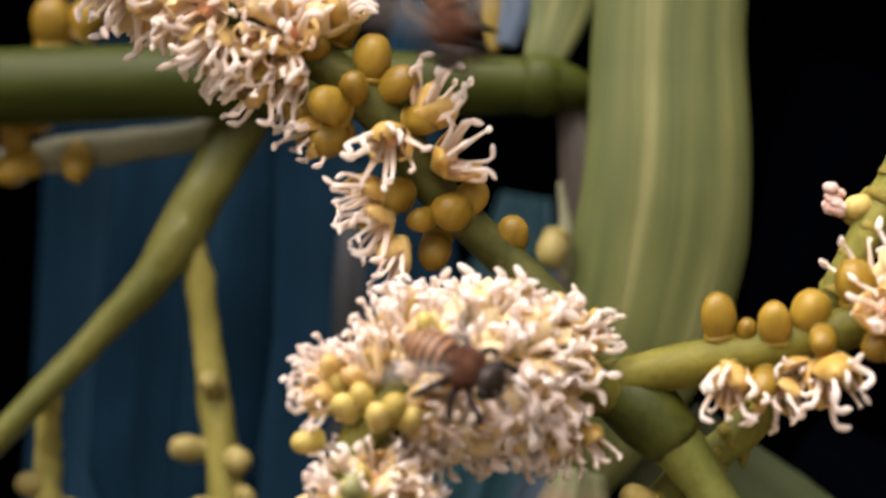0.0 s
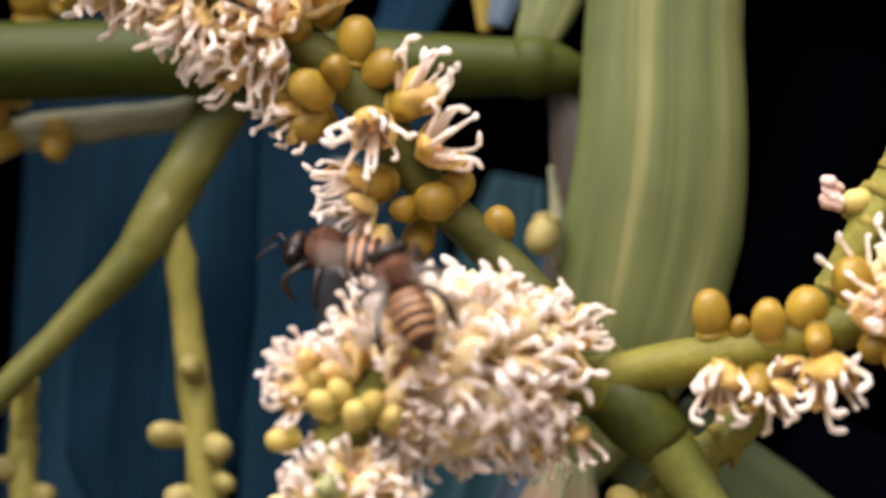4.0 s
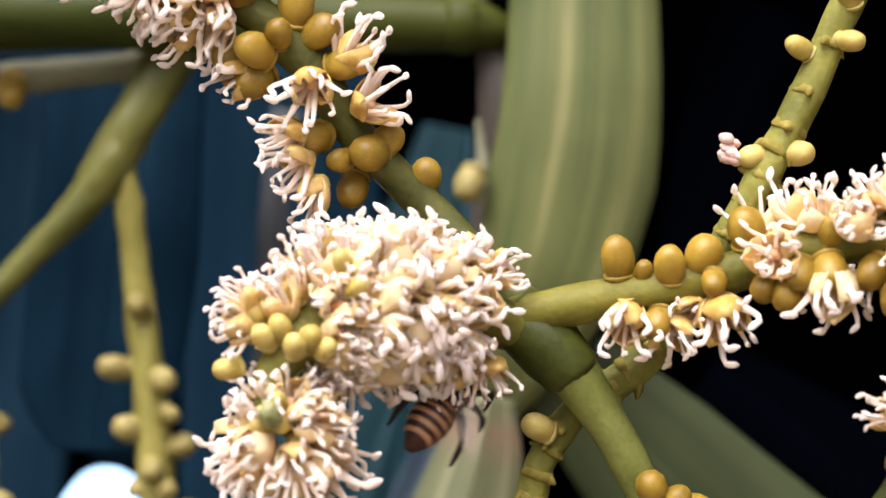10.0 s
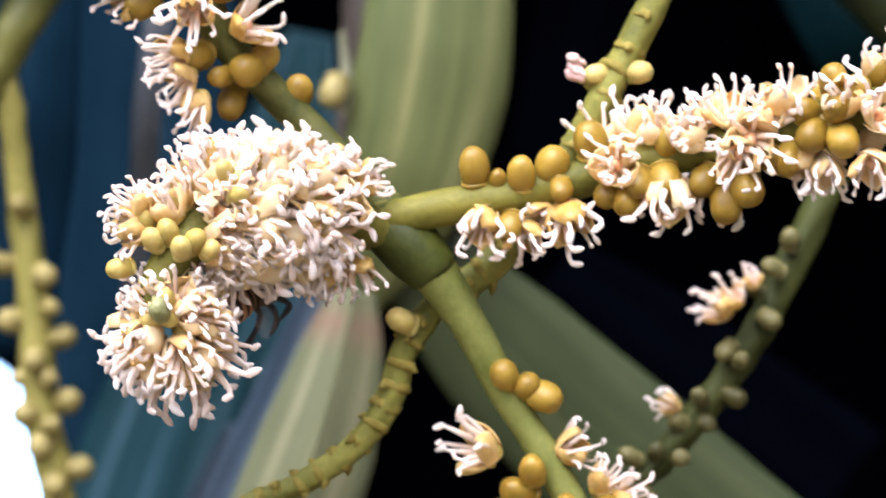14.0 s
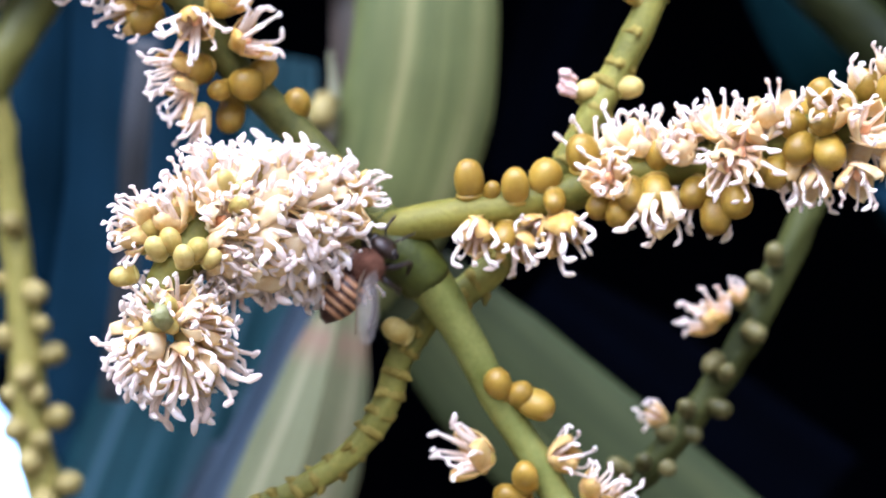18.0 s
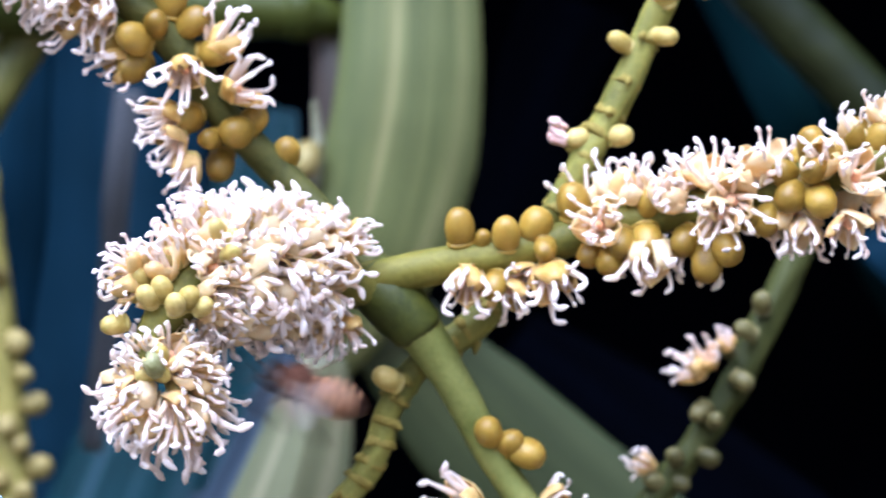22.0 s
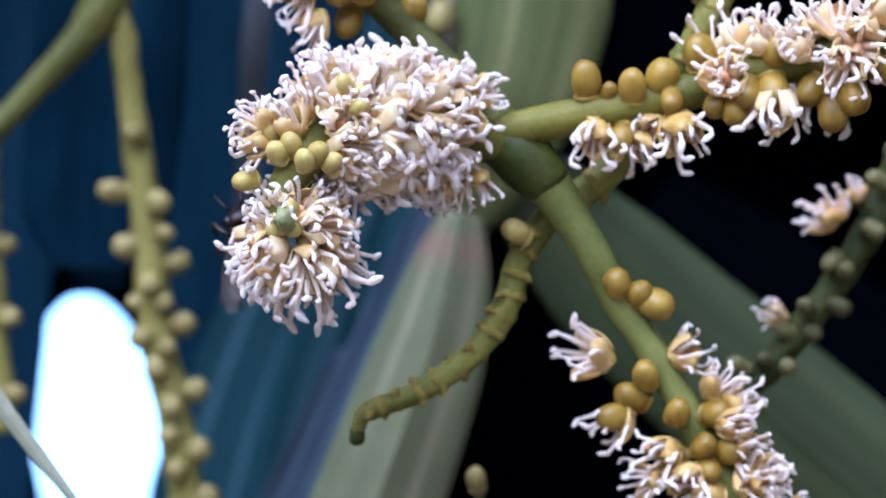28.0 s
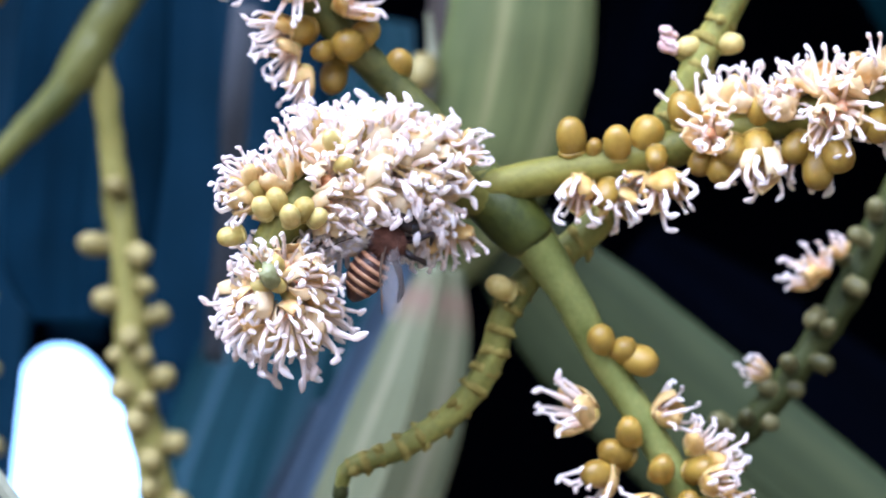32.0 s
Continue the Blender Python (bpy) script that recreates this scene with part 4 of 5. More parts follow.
upper.buds([(-0.61, 0.20, 1.85, 80, 20, 1.15), (-0.39, 0.20, 1.59, 30, 30, 1.15), (-0.76, 0.00, 1.56, 90, 70, 0.95), (-1.00, 0.00, 1.40, 150, 60, 1.2), (-1.25, 0.20, 1.35, 190, 30, 1), (-1.03, 0.20, 1.12, 230, 30, 1.1), (-0.14, 0.20, 1.28, 10, 30, 1), (0.09, 0.35, 0.43, 200, 60, 1.1), (0.25, 0.50, 0.56, 40, 30, 1), (0.61, 0.70, 0.21, 70, 40, 1.05), (-0.48, 0.30, 0.57, 200, 50, 1.1), (-0.87, 0.20, 2.17, 60, 30, 1), (-1.17, 0.10, 1.95, 0, 50, 1.1), (-1.89, 0.00, 1.98, 300, 50, 1.1), (-0.20, 0.30, 0.35, 200, 50, 0.7), (-0.10, 0.60, 0.08, 260, 30, 1)])
upper.flowers([(-0.44, 0.00, 1.06, 268, 58, 1.1), (-0.07, 0.20, 1.36, 50, 15, 1.15), (0.10, 0.25, 0.89, 18, 25, 1.1), (-1.14, 0.20, 1.18, 215, 20, 0.95), (-0.64, 0.10, 0.58, 205, 25, 0.95), (-0.58, 0.15, 0.32, 212, 25, 0.95), (-0.43, 0.20, 0.05, 235, 20, 0.95), (-1.45, 0.00, 1.89, 265, 40, 1.1), (-1.68, 0.10, 1.63, 225, 20, 1), (-2.03, -0.10, 2.00, 265, 45, 1.1), (-0.91, 0.10, 2.29, 50, 25, 1)], wide=0.45, droop=0.15, stamens=10, fan=1.15, length=1.1)
upper.dense(0.66, 0.98, 42, 0.85, bud_share=0.12, droop=0.3, stamens=9, pale=True)

middle = Spike("flower_spike", [(1.76, 0.25, -1.37), (1.42, 0.10, -1.22), (0.91, -0.20, -1.10), (0.32, -0.50, -1.05), (-0.19, -0.80, -1.19), (-0.52, -1.05, -1.52), (-0.67, -1.20, -1.85), (-0.68, -1.40, -2.04)], (0.24, 0.22, 0.24, 0.25, 0.25, 0.24, 0.2, 0.1), STEM, "drooping flower spike crowded with creamy white blossoms", seed=31)
middle.dense(0.285, 0.53, 70, 1.04, out=1.0, bud_share=0.06, young=True, droop=0.12, forward=-0.15, stamens=9, length=0.93, pale=True, fan=1.05, petals=1.08)
middle.dense(0.50, 0.66, 22, 0.78, out=1.1, bud_share=0.05, young=True, droop=0.12, forward=0.0, stamens=10, length=0.95, pale=True, fan=1.1, petals=1.0)
middle.flowers([(-0.90, -1.15, -1.06, 150, 20, 0.85), (-0.98, -1.20, -1.19, 175, 25, 0.85), (-0.80, -1.10, -0.98, 105, 20, 0.7), (-0.92, -1.25, -1.27, 200, 40, 0.8), (-0.45, -1.00, -0.77, 120, 30, 0.9), (-0.24, -0.80, -0.54, 110, 20, 0.95), (1.14, -0.30, -0.64, 35, 15, 0.9), (1.37, -0.20, -0.76, 15, 10, 0.85), (1.29, -0.30, -1.67, 295, 10, 0.9), (0.98, -0.40, -1.73, 260, 15, 0.9)], stamens=9)
head_at = Vector((-0.54, -1.25, -2.14 ))
for ring, (count, far, toward, size) in enumerate(((5, 0.11, 55, 0.76), (9, 0.14, 25, 0.81), (9, 0.15, -5, 0.83))):
    for k in range(count):
        turn = 360 * (k + 0.5 * ring) / count + middle.rng.uniform(-9, 9)
        way = in_view(turn, toward)
        low_side = max(0.0, -math.sin(radians(turn)))
        reach = far * (1.0 + 1.3 * low_side + (0.3 if math.cos(radians(turn)) > 0.5 else 0))
        where = at(head_at + Vector((0, 0.18 * ring, 0))) - middle.origin + Vector((math.cos(radians(turn)), 0, math.sin(radians(turn)))) * reach * CM
        add_flower(middle.base, where, way, size * middle.rng.uniform(0.9, 1.1) * (1 + 0.12 * low_side), middle.rng, wide=middle.rng.uniform(0.3, 0.6), stamens=10, droop=0.15, length=0.88 + 0.26 * low_side, pale=True, fan=1.05, petals=1.0)
middle.buds([(-0.57, -1.35, -1.28, 100, 50, 0.95), (-0.29, -1.40, -1.37, 60, 55, 0.95), (-0.14, -1.40, -1.46, 40, 50, 0.8), (-0.42, -1.50, -1.44, 90, 60, 0.9), (-0.81, -1.20, -1.17, 120, 40, 0.9), (-0.02, -1.20, -0.67, 100, 45, 0.85), (0.13, -1.15, -0.75, 60, 55, 0.78), (0.13, -1.32, -0.91, 30, 60, 0.85), (-0.49, -1.10, -0.96, 110, 40, 0.9), (-1.05, -1.30, -1.65, 190, 25, 0.9), (0.35, -0.90, -0.62, 80, 40, 0.78), (0.39, -1.10, -1.20, 0, 60, 0.72), (-0.71, -1.40, -1.36, 120, 50, 0.9), (-0.92, -1.20, -1.32, 150, 40, 0.8)], 0.325, True)
part("tip", tube_bm([at(p) - middle.origin for p in [(-0.68, -1.30, -2.09), (-0.65, -1.60, -2.06), (-0.64, -1.72, -2.04), (-0.64, -1.78, -2.04)]], [CM * r for r in (0.12, 0.12, 0.09, 0.03)], 12, 0.6), TIP_GREEN, middle.base, "pale green stem tip")
middle.buds([(-0.57, -1.50, -1.95, 80, 60, 0.8), (-0.72, -1.45, -2.14, 200, 70, 0.8), (-0.55, -1.45, -2.14, 320, 70, 0.8), (-0.25, -1.20, -2.65, 280, 40, 1), (-0.41, -1.30, -2.31, 300, 50, 0.9)], 0.36, True)

right = Spike("flower_spike", [(1.34, 0.30, -1.26), (1.65, 0.15, -1.16), (2.13, 0.10, -1.05), (2.62, 0.10, -0.95), (3.10, 0.10, -0.85), (3.59, 0.10, -0.74), (3.95, 0.00, -0.62), (4.54, -0.15, -0.48), (5.30, -0.35, -0.30), (6.17, -0.55, -0.08), (7.12, -0.80, 0.14), (8.22, -1.00, 0.37), (9.34, -1.20, 0.57)], (0.24, 0.21, 0.2, 0.2, 0.2, 0.21, 0.2, 0.2, 0.2, 0.2, 0.2, 0.2, 0.18), STEM, "olive flower spike with mustard buds and hanging white flowers", seed=41)
right.buds([(2.50, 0.00, -0.60, 95, 20, 1.12), (2.75, 0.00, -0.73, 80, 30, 0.6), (3.00, -0.10, -0.67, 95, 35, 1.05), (3.32, 0.00, -0.58, 70, 30, 1.1), (3.41, -0.20, -0.84, 270, 60, 0.85), (3.72, 0.00, -0.32, 100, 20, 1.1), (3.84, 0.10, -0.42, 60, 20, 0.9), (4.52, -0.30, -0.34, 80, 40, 0.9), (3.90, -0.20, -0.88, 230, 40, 0.9), (5.10, -0.50, -0.98, 262, 20, 1.1), (5.30, -0.60, -0.82, 280, 40, 1.05), (4.21, -0.40, -0.76, 250, 50, 1), (4.09, -0.30, -0.95, 255, 40, 0.9), (2.88, -0.10, -1.23, 250, 40, 0.9)])
right.buds([(5.88, -0.70, -0.04, 150, 50, 1), (6.17, -0.70, 0.28, 100, 40, 1.05), (6.36, -0.80, 0.17, 60, 50, 1.05), (6.17, -0.90, -0.00, 200, 60, 1.05), (5.94, -0.80, -0.28, 220, 50, 1.1), (6.23, -0.90, -0.33, 280, 60, 1.1), (6.65, -0.70, 0.38, 95, 35, 1), (6.88, -0.80, 0.34, 60, 40, 1.05), (5.28, -0.50, -0.82, 265, 30, 0.95), (5.07, -0.40, -0.85, 250, 30, 0.9), (5.72, -0.60, -0.52, 250, 40, 1), (4.88, -0.40, -0.74, 240, 40, 1), (5.51, -0.60, -0.49, 270, 60, 0.9)])
right.flowers([(2.58, -0.10, -1.17, 252, 48, 1.12), (3.04, 0.00, -1.27, 280, 25, 1.0), (3.50, -0.20, -1.12, 285, 45, 1.2), (3.24, 0.00, -1.10, 225, 35, 0.8)], wide=0.35, droop=0.22, length=1.05, stamens=9, fan=1.0)
right.flowers([(4.05, -0.20, -0.49, 165, 55, 0.95), (4.52, -0.40, -0.86, 262, 40, 1.4), (4.35, -0.20, -0.21, 110, 30, 1), (4.69, -0.40, -0.28, 60, 50, 1), (5.13, -0.50, -0.04, 95, 30, 1.05), (5.53, -0.60, -0.08, 75, 40, 1), (5.19, -0.70, -0.49, 255, 55, 1.05), (6.09, -0.70, -0.61, 265, 20, 0.95), (6.53, -0.90, -0.58, 275, 35, 1), (6.59, -1.00, -0.05, 60, 60, 1.1), (6.90, -0.80, 0.58, 95, 20, 0.9), (6.94, -0.90, -0.40, 290, 40, 1), (5.76, -0.50, -0.04, 100, 20, 0.8), (4.88, -0.30, -0.09, 120, 20, 0.9)], wide=0.5, droop=0.12, stamens=8, pale=True, fan=1.25, length=1.0)
right.dense(0.84, 1.0, 20, 0.8, bud_share=0.45, pale=True, stamens=8, length=0.9)
right.dense(0.50, 0.82, 17, 0.90, bud_share=0.2, droop=0.15, stamens=7, pale=True, fan=1.35, length=1.02)

lower = Spike("flower_spike", [(1.48, 0.30, -1.12), (1.85, 0.25, -1.46), (2.18, 0.30, -1.84), (2.55, 0.40, -2.43), (2.95, 0.50, -3.15), (3.39, 0.50, -3.87), (3.76, 0.50, -4.53), (4.18, 0.45, -5.24), (4.67, 0.40, -5.98), (5.16, 0.40, -6.73)], (0.3, 0.3, 0.24, 0.2, 0.18, 0.17, 0.18, 0.18, 0.17, 0.14), GREEN_STEM, "green flower spike with tight bud clusters and white flowers lower down", seed=51)
lower.buds([(2.84, 0.30, -2.81, 110, 50, 1), (3.08, 0.35, -2.93, 40, 60, 0.9), (3.26, 0.35, -3.04, 340, 30, 1.1), (3.14, 0.25, -3.81, 100, 50, 1), (3.49, 0.20, -4.21, 80, 60, 1), (3.00, 0.40, -4.06, 160, 30, 1.1), (3.93, 0.30, -4.24, 20, 50, 1), (3.77, 0.20, -4.59, 60, 60, 0.95), (4.05, 0.25, -4.65, 10, 50, 1), (3.83, 0.20, -4.85, 300, 60, 0.9), (2.79, 0.30, -4.28, 180, 30, 1), (3.43, 0.30, -4.72, 170, 40, 0.9)])
lower.flowers([(2.61, 0.40, -3.62, 168, 25, 1.2), (3.54, 0.45, -3.62, 25, 25, 1), (2.87, 0.40, -4.29, 222, 20, 1.1), (3.89, 0.40, -3.96, 50, 20, 0.9), (4.12, 0.40, -4.14, 25, 25, 1), (3.37, 0.20, -4.65, 205, 40, 1), (4.20, 0.30, -4.66, 0, 40, 1), (4.05, 0.15, -4.35, 10, 45, 0.95), (4.42, 0.20, -4.95, 20, 45, 0.95), (4.72, 0.30, -5.40, 350, 25, 0.9), (4.42, 0.30, -4.88, 20, 20, 0.9), (3.60, 0.10, -4.91, 240, 50, 1), (3.19, 0.30, -4.97, 190, 20, 0.9)], wide=0.45, droop=0.1, length=1.05, fan=1.3, stamens=9)
lower.dense(0.74, 1.0, 30, 0.8, bud_share=0.3)
lower_p = [lower.place(s)[0] for s in (0.0, 0.06, 0.12, 0.17, 0.185, 0.2)]
part("joint", tube_bm(lower_p, [CM * r for r in (0.30, 0.33, 0.34, 0.30, 0.31, 0.25)], 18, 0.15, 4), STEM_DARK, lower.base, "dark green swollen joint with a ragged rim")

thin = Spike("flower_spike", [(4.91, 0.70, 2.31), (4.54, 0.65, 1.43), (4.19, 0.60, 0.69), (3.94, 0.60, 0.25), (3.66, 0.65, -0.28), (3.23, 0.70, -0.96), (2.70, 0.70, -1.65), (2.16, 0.65, -2.04), (1.80, 0.60, -2.52), (1.61, 0.60, -3.11), (1.25, 0.62, -3.60), (0.78, 0.64, -3.95), (0.34, 0.66, -4.14), (0.08, 0.66, -4.24), (-0.01, 0.66, -4.34), (-0.05, 0.66, -4.53)], (0.17, 0.17, 0.165, 0.165, 0.165, 0.165, 0.165, 0.16, 0.155, 0.15, 0.14, 0.125, 0.115, 0.1, 0.09, 0.055), THIN_STEM, "nearly bare yellow-green spike with scars where flowers dropped", seed=61, lumps=0.25, n=70)
thin.scars((0.06, 0.10, 0.135, 0.165, 0.205, 0.24, 0.275, 0.31, 0.345, 0.38, 0.41, 0.43, 0.47, 0.50, 0.525, 0.555, 0.58, 0.605, 0.63, 0.66, 0.69, 0.72, 0.75, 0.785, 0.82, 0.86))
thin.buds([(4.26, 0.50, 0.43, 0, 30, 0.85), (3.83, 0.55, 0.40, 185, 20, 0.8), (1.74, 0.40, -2.24, 150, 30, 0.9)], 0.40, True)
thin.buds([(4.27, 0.50, 1.46, 150, 30, 0.85), (4.76, 0.45, 1.52, -10, 40, 0.85), (4.75, 0.50, 2.01, 110, 30, 1), (5.30, 0.50, 2.06, 10, 30, 0.9)], 0.38, True)
wilted = at((3.61, 0.55, 0.45 )) - thin.origin
for k in range(9):
    r = thin.rng
    p = wilted + Vector((r.uniform(-0.09, 0.10), r.uniform(-0.08, 0.06), r.uniform(-0.13, 0.13))) * CM
    lump = tube_bm([p + Vector(v) * CM for v in ((0.07, 0, -0.02), (0.03, 0, 0), (-0.03, 0, 0.02), (-0.06, 0, 0.05))], [CM * q for q in (0.03, 0.055, 0.05, 0.02)], 8, 0.5, k)
    part("wilted_petal", lump, PINK, thin.base, "dry pinkish flower remnant")
part("tip", tube_bm([thin.line[-1] + Vector(v) * CM for v in ((0.02, 0, 0.15), (0, 0, 0.0), (-0.005, 0, -0.06), (-0.01, 0, -0.09))], [CM * r for r in (0.07, 0.085, 0.07, 0.03)], 10, 0.3), TIP, thin.base, "dry dark tip")


# ---- honey bees ----
FUZZ = mat("bee fur", (0.0514, 0.0212, 0.0118), (0.154, 0.0706, 0.0424), 700, 0.9, 0.9, 4500, 0.1)
DARK = mat("bee shell", (0.00857, 0.00571, 0.00428), (0.0286, 0.0157, 0.0107), 600, 0.4, 0.3, 3000, 0.4)
BROWN = mat("abdomen shell", (0.0163, 0.0051, 0.00278), (0.051, 0.0167, 0.00832), 500, 0.4, 0.3, 3000, 0.4)
AMBER = mat("amber band", (0.328, 0.136, 0.0546), (0.484, 0.286, 0.145), 500, 0.45, 0.3, 3000, 0.4)
EYE = mat("bee eye", (0.00571, 0.00428, 0.00428), (0.0143, 0.00998, 0.00857), 900, 0.25, 0.4, 5000, 0.5)
WING = clear("bee wing", (0.40, 0.35, 0.31), 0.5, 0.075)
VEIN = clear("wing vein", (0.10, 0.06, 0.03), 0.5, 0.8)


def lathe_x(profile, sides=16, squash=0.9):
    """A turned shape along x from rows of (x, radius, z shift), in cm."""
    bm = bmesh.new()
    rings = [[bm.verts.new((x * CM, r * math.cos(a) * CM, (r * squash * math.sin(a) + dz) * CM)) for a in (2 * math.pi * k / sides for k in range(sides))] for x, r, dz in profile]
    for one, two in zip(rings, rings[1:]):
        for k in range(sides):
            bm.faces.new((one[k], one[(k + 1) % sides], two[(k + 1) % sides], two[k])).smooth = True
    bm.faces.new(rings[0])
    bm.faces.new(rings[-1])
    bmesh.ops.recalc_face_normals(bm, faces=bm.faces)
    return bm


def belly(x):
    """Radius and drop of the abdomen at x, in cm."""
    u = (-x - 0.14) / 0.62
    return 0.205 * max(0.0, math.sin(math.pi * min(1, 0.10 + 0.86 * u) ** 0.85)) ** 0.75 + 0.01, -0.10 * u * u


def wing_bm(length, wide):
    """A thin wing with its root at the origin, lying along -x and out to +y."""
    bm = bmesh.new()
    n = 14
    top, low = [], []
    for z, row in ((0.004, top), (-0.004, low)):
        for k in range(n + 1):
            u = k / n
            half = wide * (0.10 + 0.9 * math.sin(math.pi * min(1, u * 0.93 + 0.02)) ** 0.7 * (0.5 + 0.5 * u))
            row.append([bm.verts.new((-length * u * CM, (half * w - 0.12 * wide * u) * CM, (z + 0.03 * math.sin(3 * u)) * CM)) for w in (-0.45, 0, 0.55)])
    for row, flip in ((top, False), (low, True)):
        for a, b in zip(row, row[1:]):
            for j in range(2):
                q = (a[j], a[j + 1], b[j + 1], b[j])
                bm.faces.new(tuple(reversed(q)) if flip else q).smooth = True
    for k in range(n):
        for j in (0, 2):
            bm.faces.new((top[k][j], top[k + 1][j], low[k + 1][j], low[k][j]))
    bmesh.ops.recalc_face_normals(bm, faces=bm.faces)
    return bm


def honey_bee(label, seed, size):
    bee = tagged(new("honey_bee"), label, "bee", "honey bees")
    bee.scale = (size, size, size)
    part("thorax", lathe_x([(-0.19, 0.06, 0), (-0.16, 0.14, 0), (-0.08, 0.20, 0.01), (0.03, 0.215, 0.02), (0.13, 0.18, 0.01), (0.20, 0.10, 0), (0.22, 0.05, 0)]), FUZZ, bee, "furry brown thorax")
    rng = random.Random(seed)
    fur = bmesh.new()
    for k in range(260):
        u, a = rng.uniform(-0.17, 0.18), rng.uniform(0, 6.283)
        n = Vector((u * 1.5, math.cos(a), 0.9 * math.sin(a))).normalized()
        r = 0.2 * math.sqrt(max(0.05, 1 - (u / 0.21) ** 2))
        root = Vector((u, math.cos(a) * r, 0.9 * math.sin(a) * r + 0.01)) * CM
        tip = root + (n + Vector((rng.uniform(-0.5, 0.3), rng.uniform(-0.4, 0.4), rng.uniform(-0.3, 0.3)))).normalized() * rng.uniform(0.04, 0.075) * CM
        one = n.orthogonal().normalized() * 0.007 * CM
        ring = [fur.verts.new(root + Matrix.Rotation(2.094 * q, 3, n) @ one) for q in range(3)]
        top = fur.verts.new(tip)
        for q in range(3):
            fur.faces.new((ring[q], ring[(q + 1) % 3], top))
    part("fur", fur, FUZZ, bee, "short brown hairs")
    head = part("head", lathe_x([(0.20, 0.05, -0.01), (0.23, 0.14, -0.02), (0.29, 0.185, -0.04), (0.35, 0.16, -0.07), (0.40, 0.09, -0.10), (0.42, 0.03, -0.12)], 14, 0.95), DARK, bee, "dark head")
    for side in (-1, 1):
        eye = ball_bm([(k * 0.02 * CM, r * CM) for k, r in ((-4, 0.02), (-3, 0.05), (-1, 0.07), (1, 0.07), (3, 0.05), (4, 0.02))], 10)
        eye.transform(Matrix.Translation((0.30 * CM, side * 0.14 * CM, -0.03 * CM)) @ Matrix.Rotation(0.3 * side, 4, "X"))
        part("eye", eye, EYE, head)
        feeler = curve([(0.38, side * 0.05, -0.05), (0.47, side * 0.10, 0.02), (0.56, side * 0.13, -0.05), (0.64, side * 0.15, -0.14)], 8)
        part("antenna", tube_bm([p * CM for p in feeler], [0.014 * CM] * 9, 6), DARK, head)
    xs = [-0.14 - 0.62 * k / 18 for k in range(19)]
    abdomen = part("abdomen", lathe_x([(x, *belly(x)) for x in xs], 18), BROWN, bee, "dark brown tapering abdomen")
    for k in range(5):
        x0 = -0.20 - 0.098 * k
        rows = [(x0 - 0.046 * j / 3, belly(x0 - 0.046 * j / 3)[0] + (0.008 if j in (1, 2) else 0.002), belly(x0 - 0.046 * j / 3)[1]) for j in range(4)]
        part("band", lathe_x(rows, 18), AMBER, abdomen, "amber band")
    legs = ((0.12, 0.30, 0.25, 0.10), (0.02, 0.38, 0.02, -0.02), (-0.09, 0.36, -0.28, -0.42))
    for side in (-1, 1):
        for x, out, sweep, foot in legs:
            path = curve([(x, side * 0.10, -0.12), (x + sweep * 0.35, side * out * 0.75, -0.10), (x + sweep * 0.9, side * out, -0.24), (x + foot, side * out * 1.05, -0.42)], 10)
            part("leg", tube_bm([p * CM for p in path], [r * CM for r in spread((0.035, 0.042, 0.03, 0.038, 0.016), 10)], 7, 0.2, seed), DARK, bee)
    wings = []
    for side in (-1, 1):
        for name, length, wide, x in (("forewing", 0.86, 0.30, 0.06), ("hindwing", 0.60, 0.22, -0.06)):
            wing = part(name, wing_bm(length, wide), WING, bee, "clear brownish wing")
            vein = curve([(0, 0.3 * wide, 0.02), (-length * 0.4, 0.44 * wide, 0.03), (-length * 0.9, 0.30 * wide, 0.03)], 8)
            part("vein", tube_bm([p * CM for p in vein], [0.009 * CM] * 9, 5), VEIN, wing)
            wings.append((wing, side, x))
    return bee, wings


def bee_pose(x, y, z, heading, toward, back_up):
    """The bee at a place in cm, its head along the heading, its back to the viewer (0) or upward (90)."""
    h = in_view(heading, toward)
    d = Vector((0, -math.cos(radians(back_up)), math.sin(radians(back_up))))
    side = d.cross(h).normalized()
    d = h.cross(side).normalized()
    m = Matrix((h, side, d)).transposed().to_4x4()
    m.translation = at((x, y, z)) + h * 0.17 * CM
    return m


def wing_pose(side, x, spread_out, lift):
    """Wing root on the thorax: folded back over the abdomen (spread_out near 12) or held out (90), raised by lift."""
    return Matrix.Translation((x * CM, side * 0.11 * CM, 0.15 * CM)) @ Matrix.Rotation(radians(-side * spread_out), 4, "Z") @ Matrix.Rotation(radians(6), 4, "Y") @ Matrix.Rotation(radians(-side * lift), 4, "X")


def wing_rows(side, x, flights):
    """Folded at rest; in each flight the wings beat."""
    rows, beat = [], 0
    rest = wing_pose(side, x, 34 if x > 0 else 38, 10)
    times = [0.0]
    for a, b in flights:
        if a > times[-1] + 0.07:
            times.append(a - 0.067)
        k = 0
        while a + k / 15 < b:
            times.append(a + k / 15)
            k += 1
        times.append(b + 0.067)
    if times[-1] < 32:
        times.append(32.0)
    for t in times:
        if any(a <= t < b for a, b in flights):
            beat += 1
            sweep, lift = (78, 38) if beat % 2 else (62, -22)
            rows.append((t, wing_pose(side, x, sweep + (0 if x > 0 else -14), lift)))
        else:
            rows.append((t, rest))
    return rows


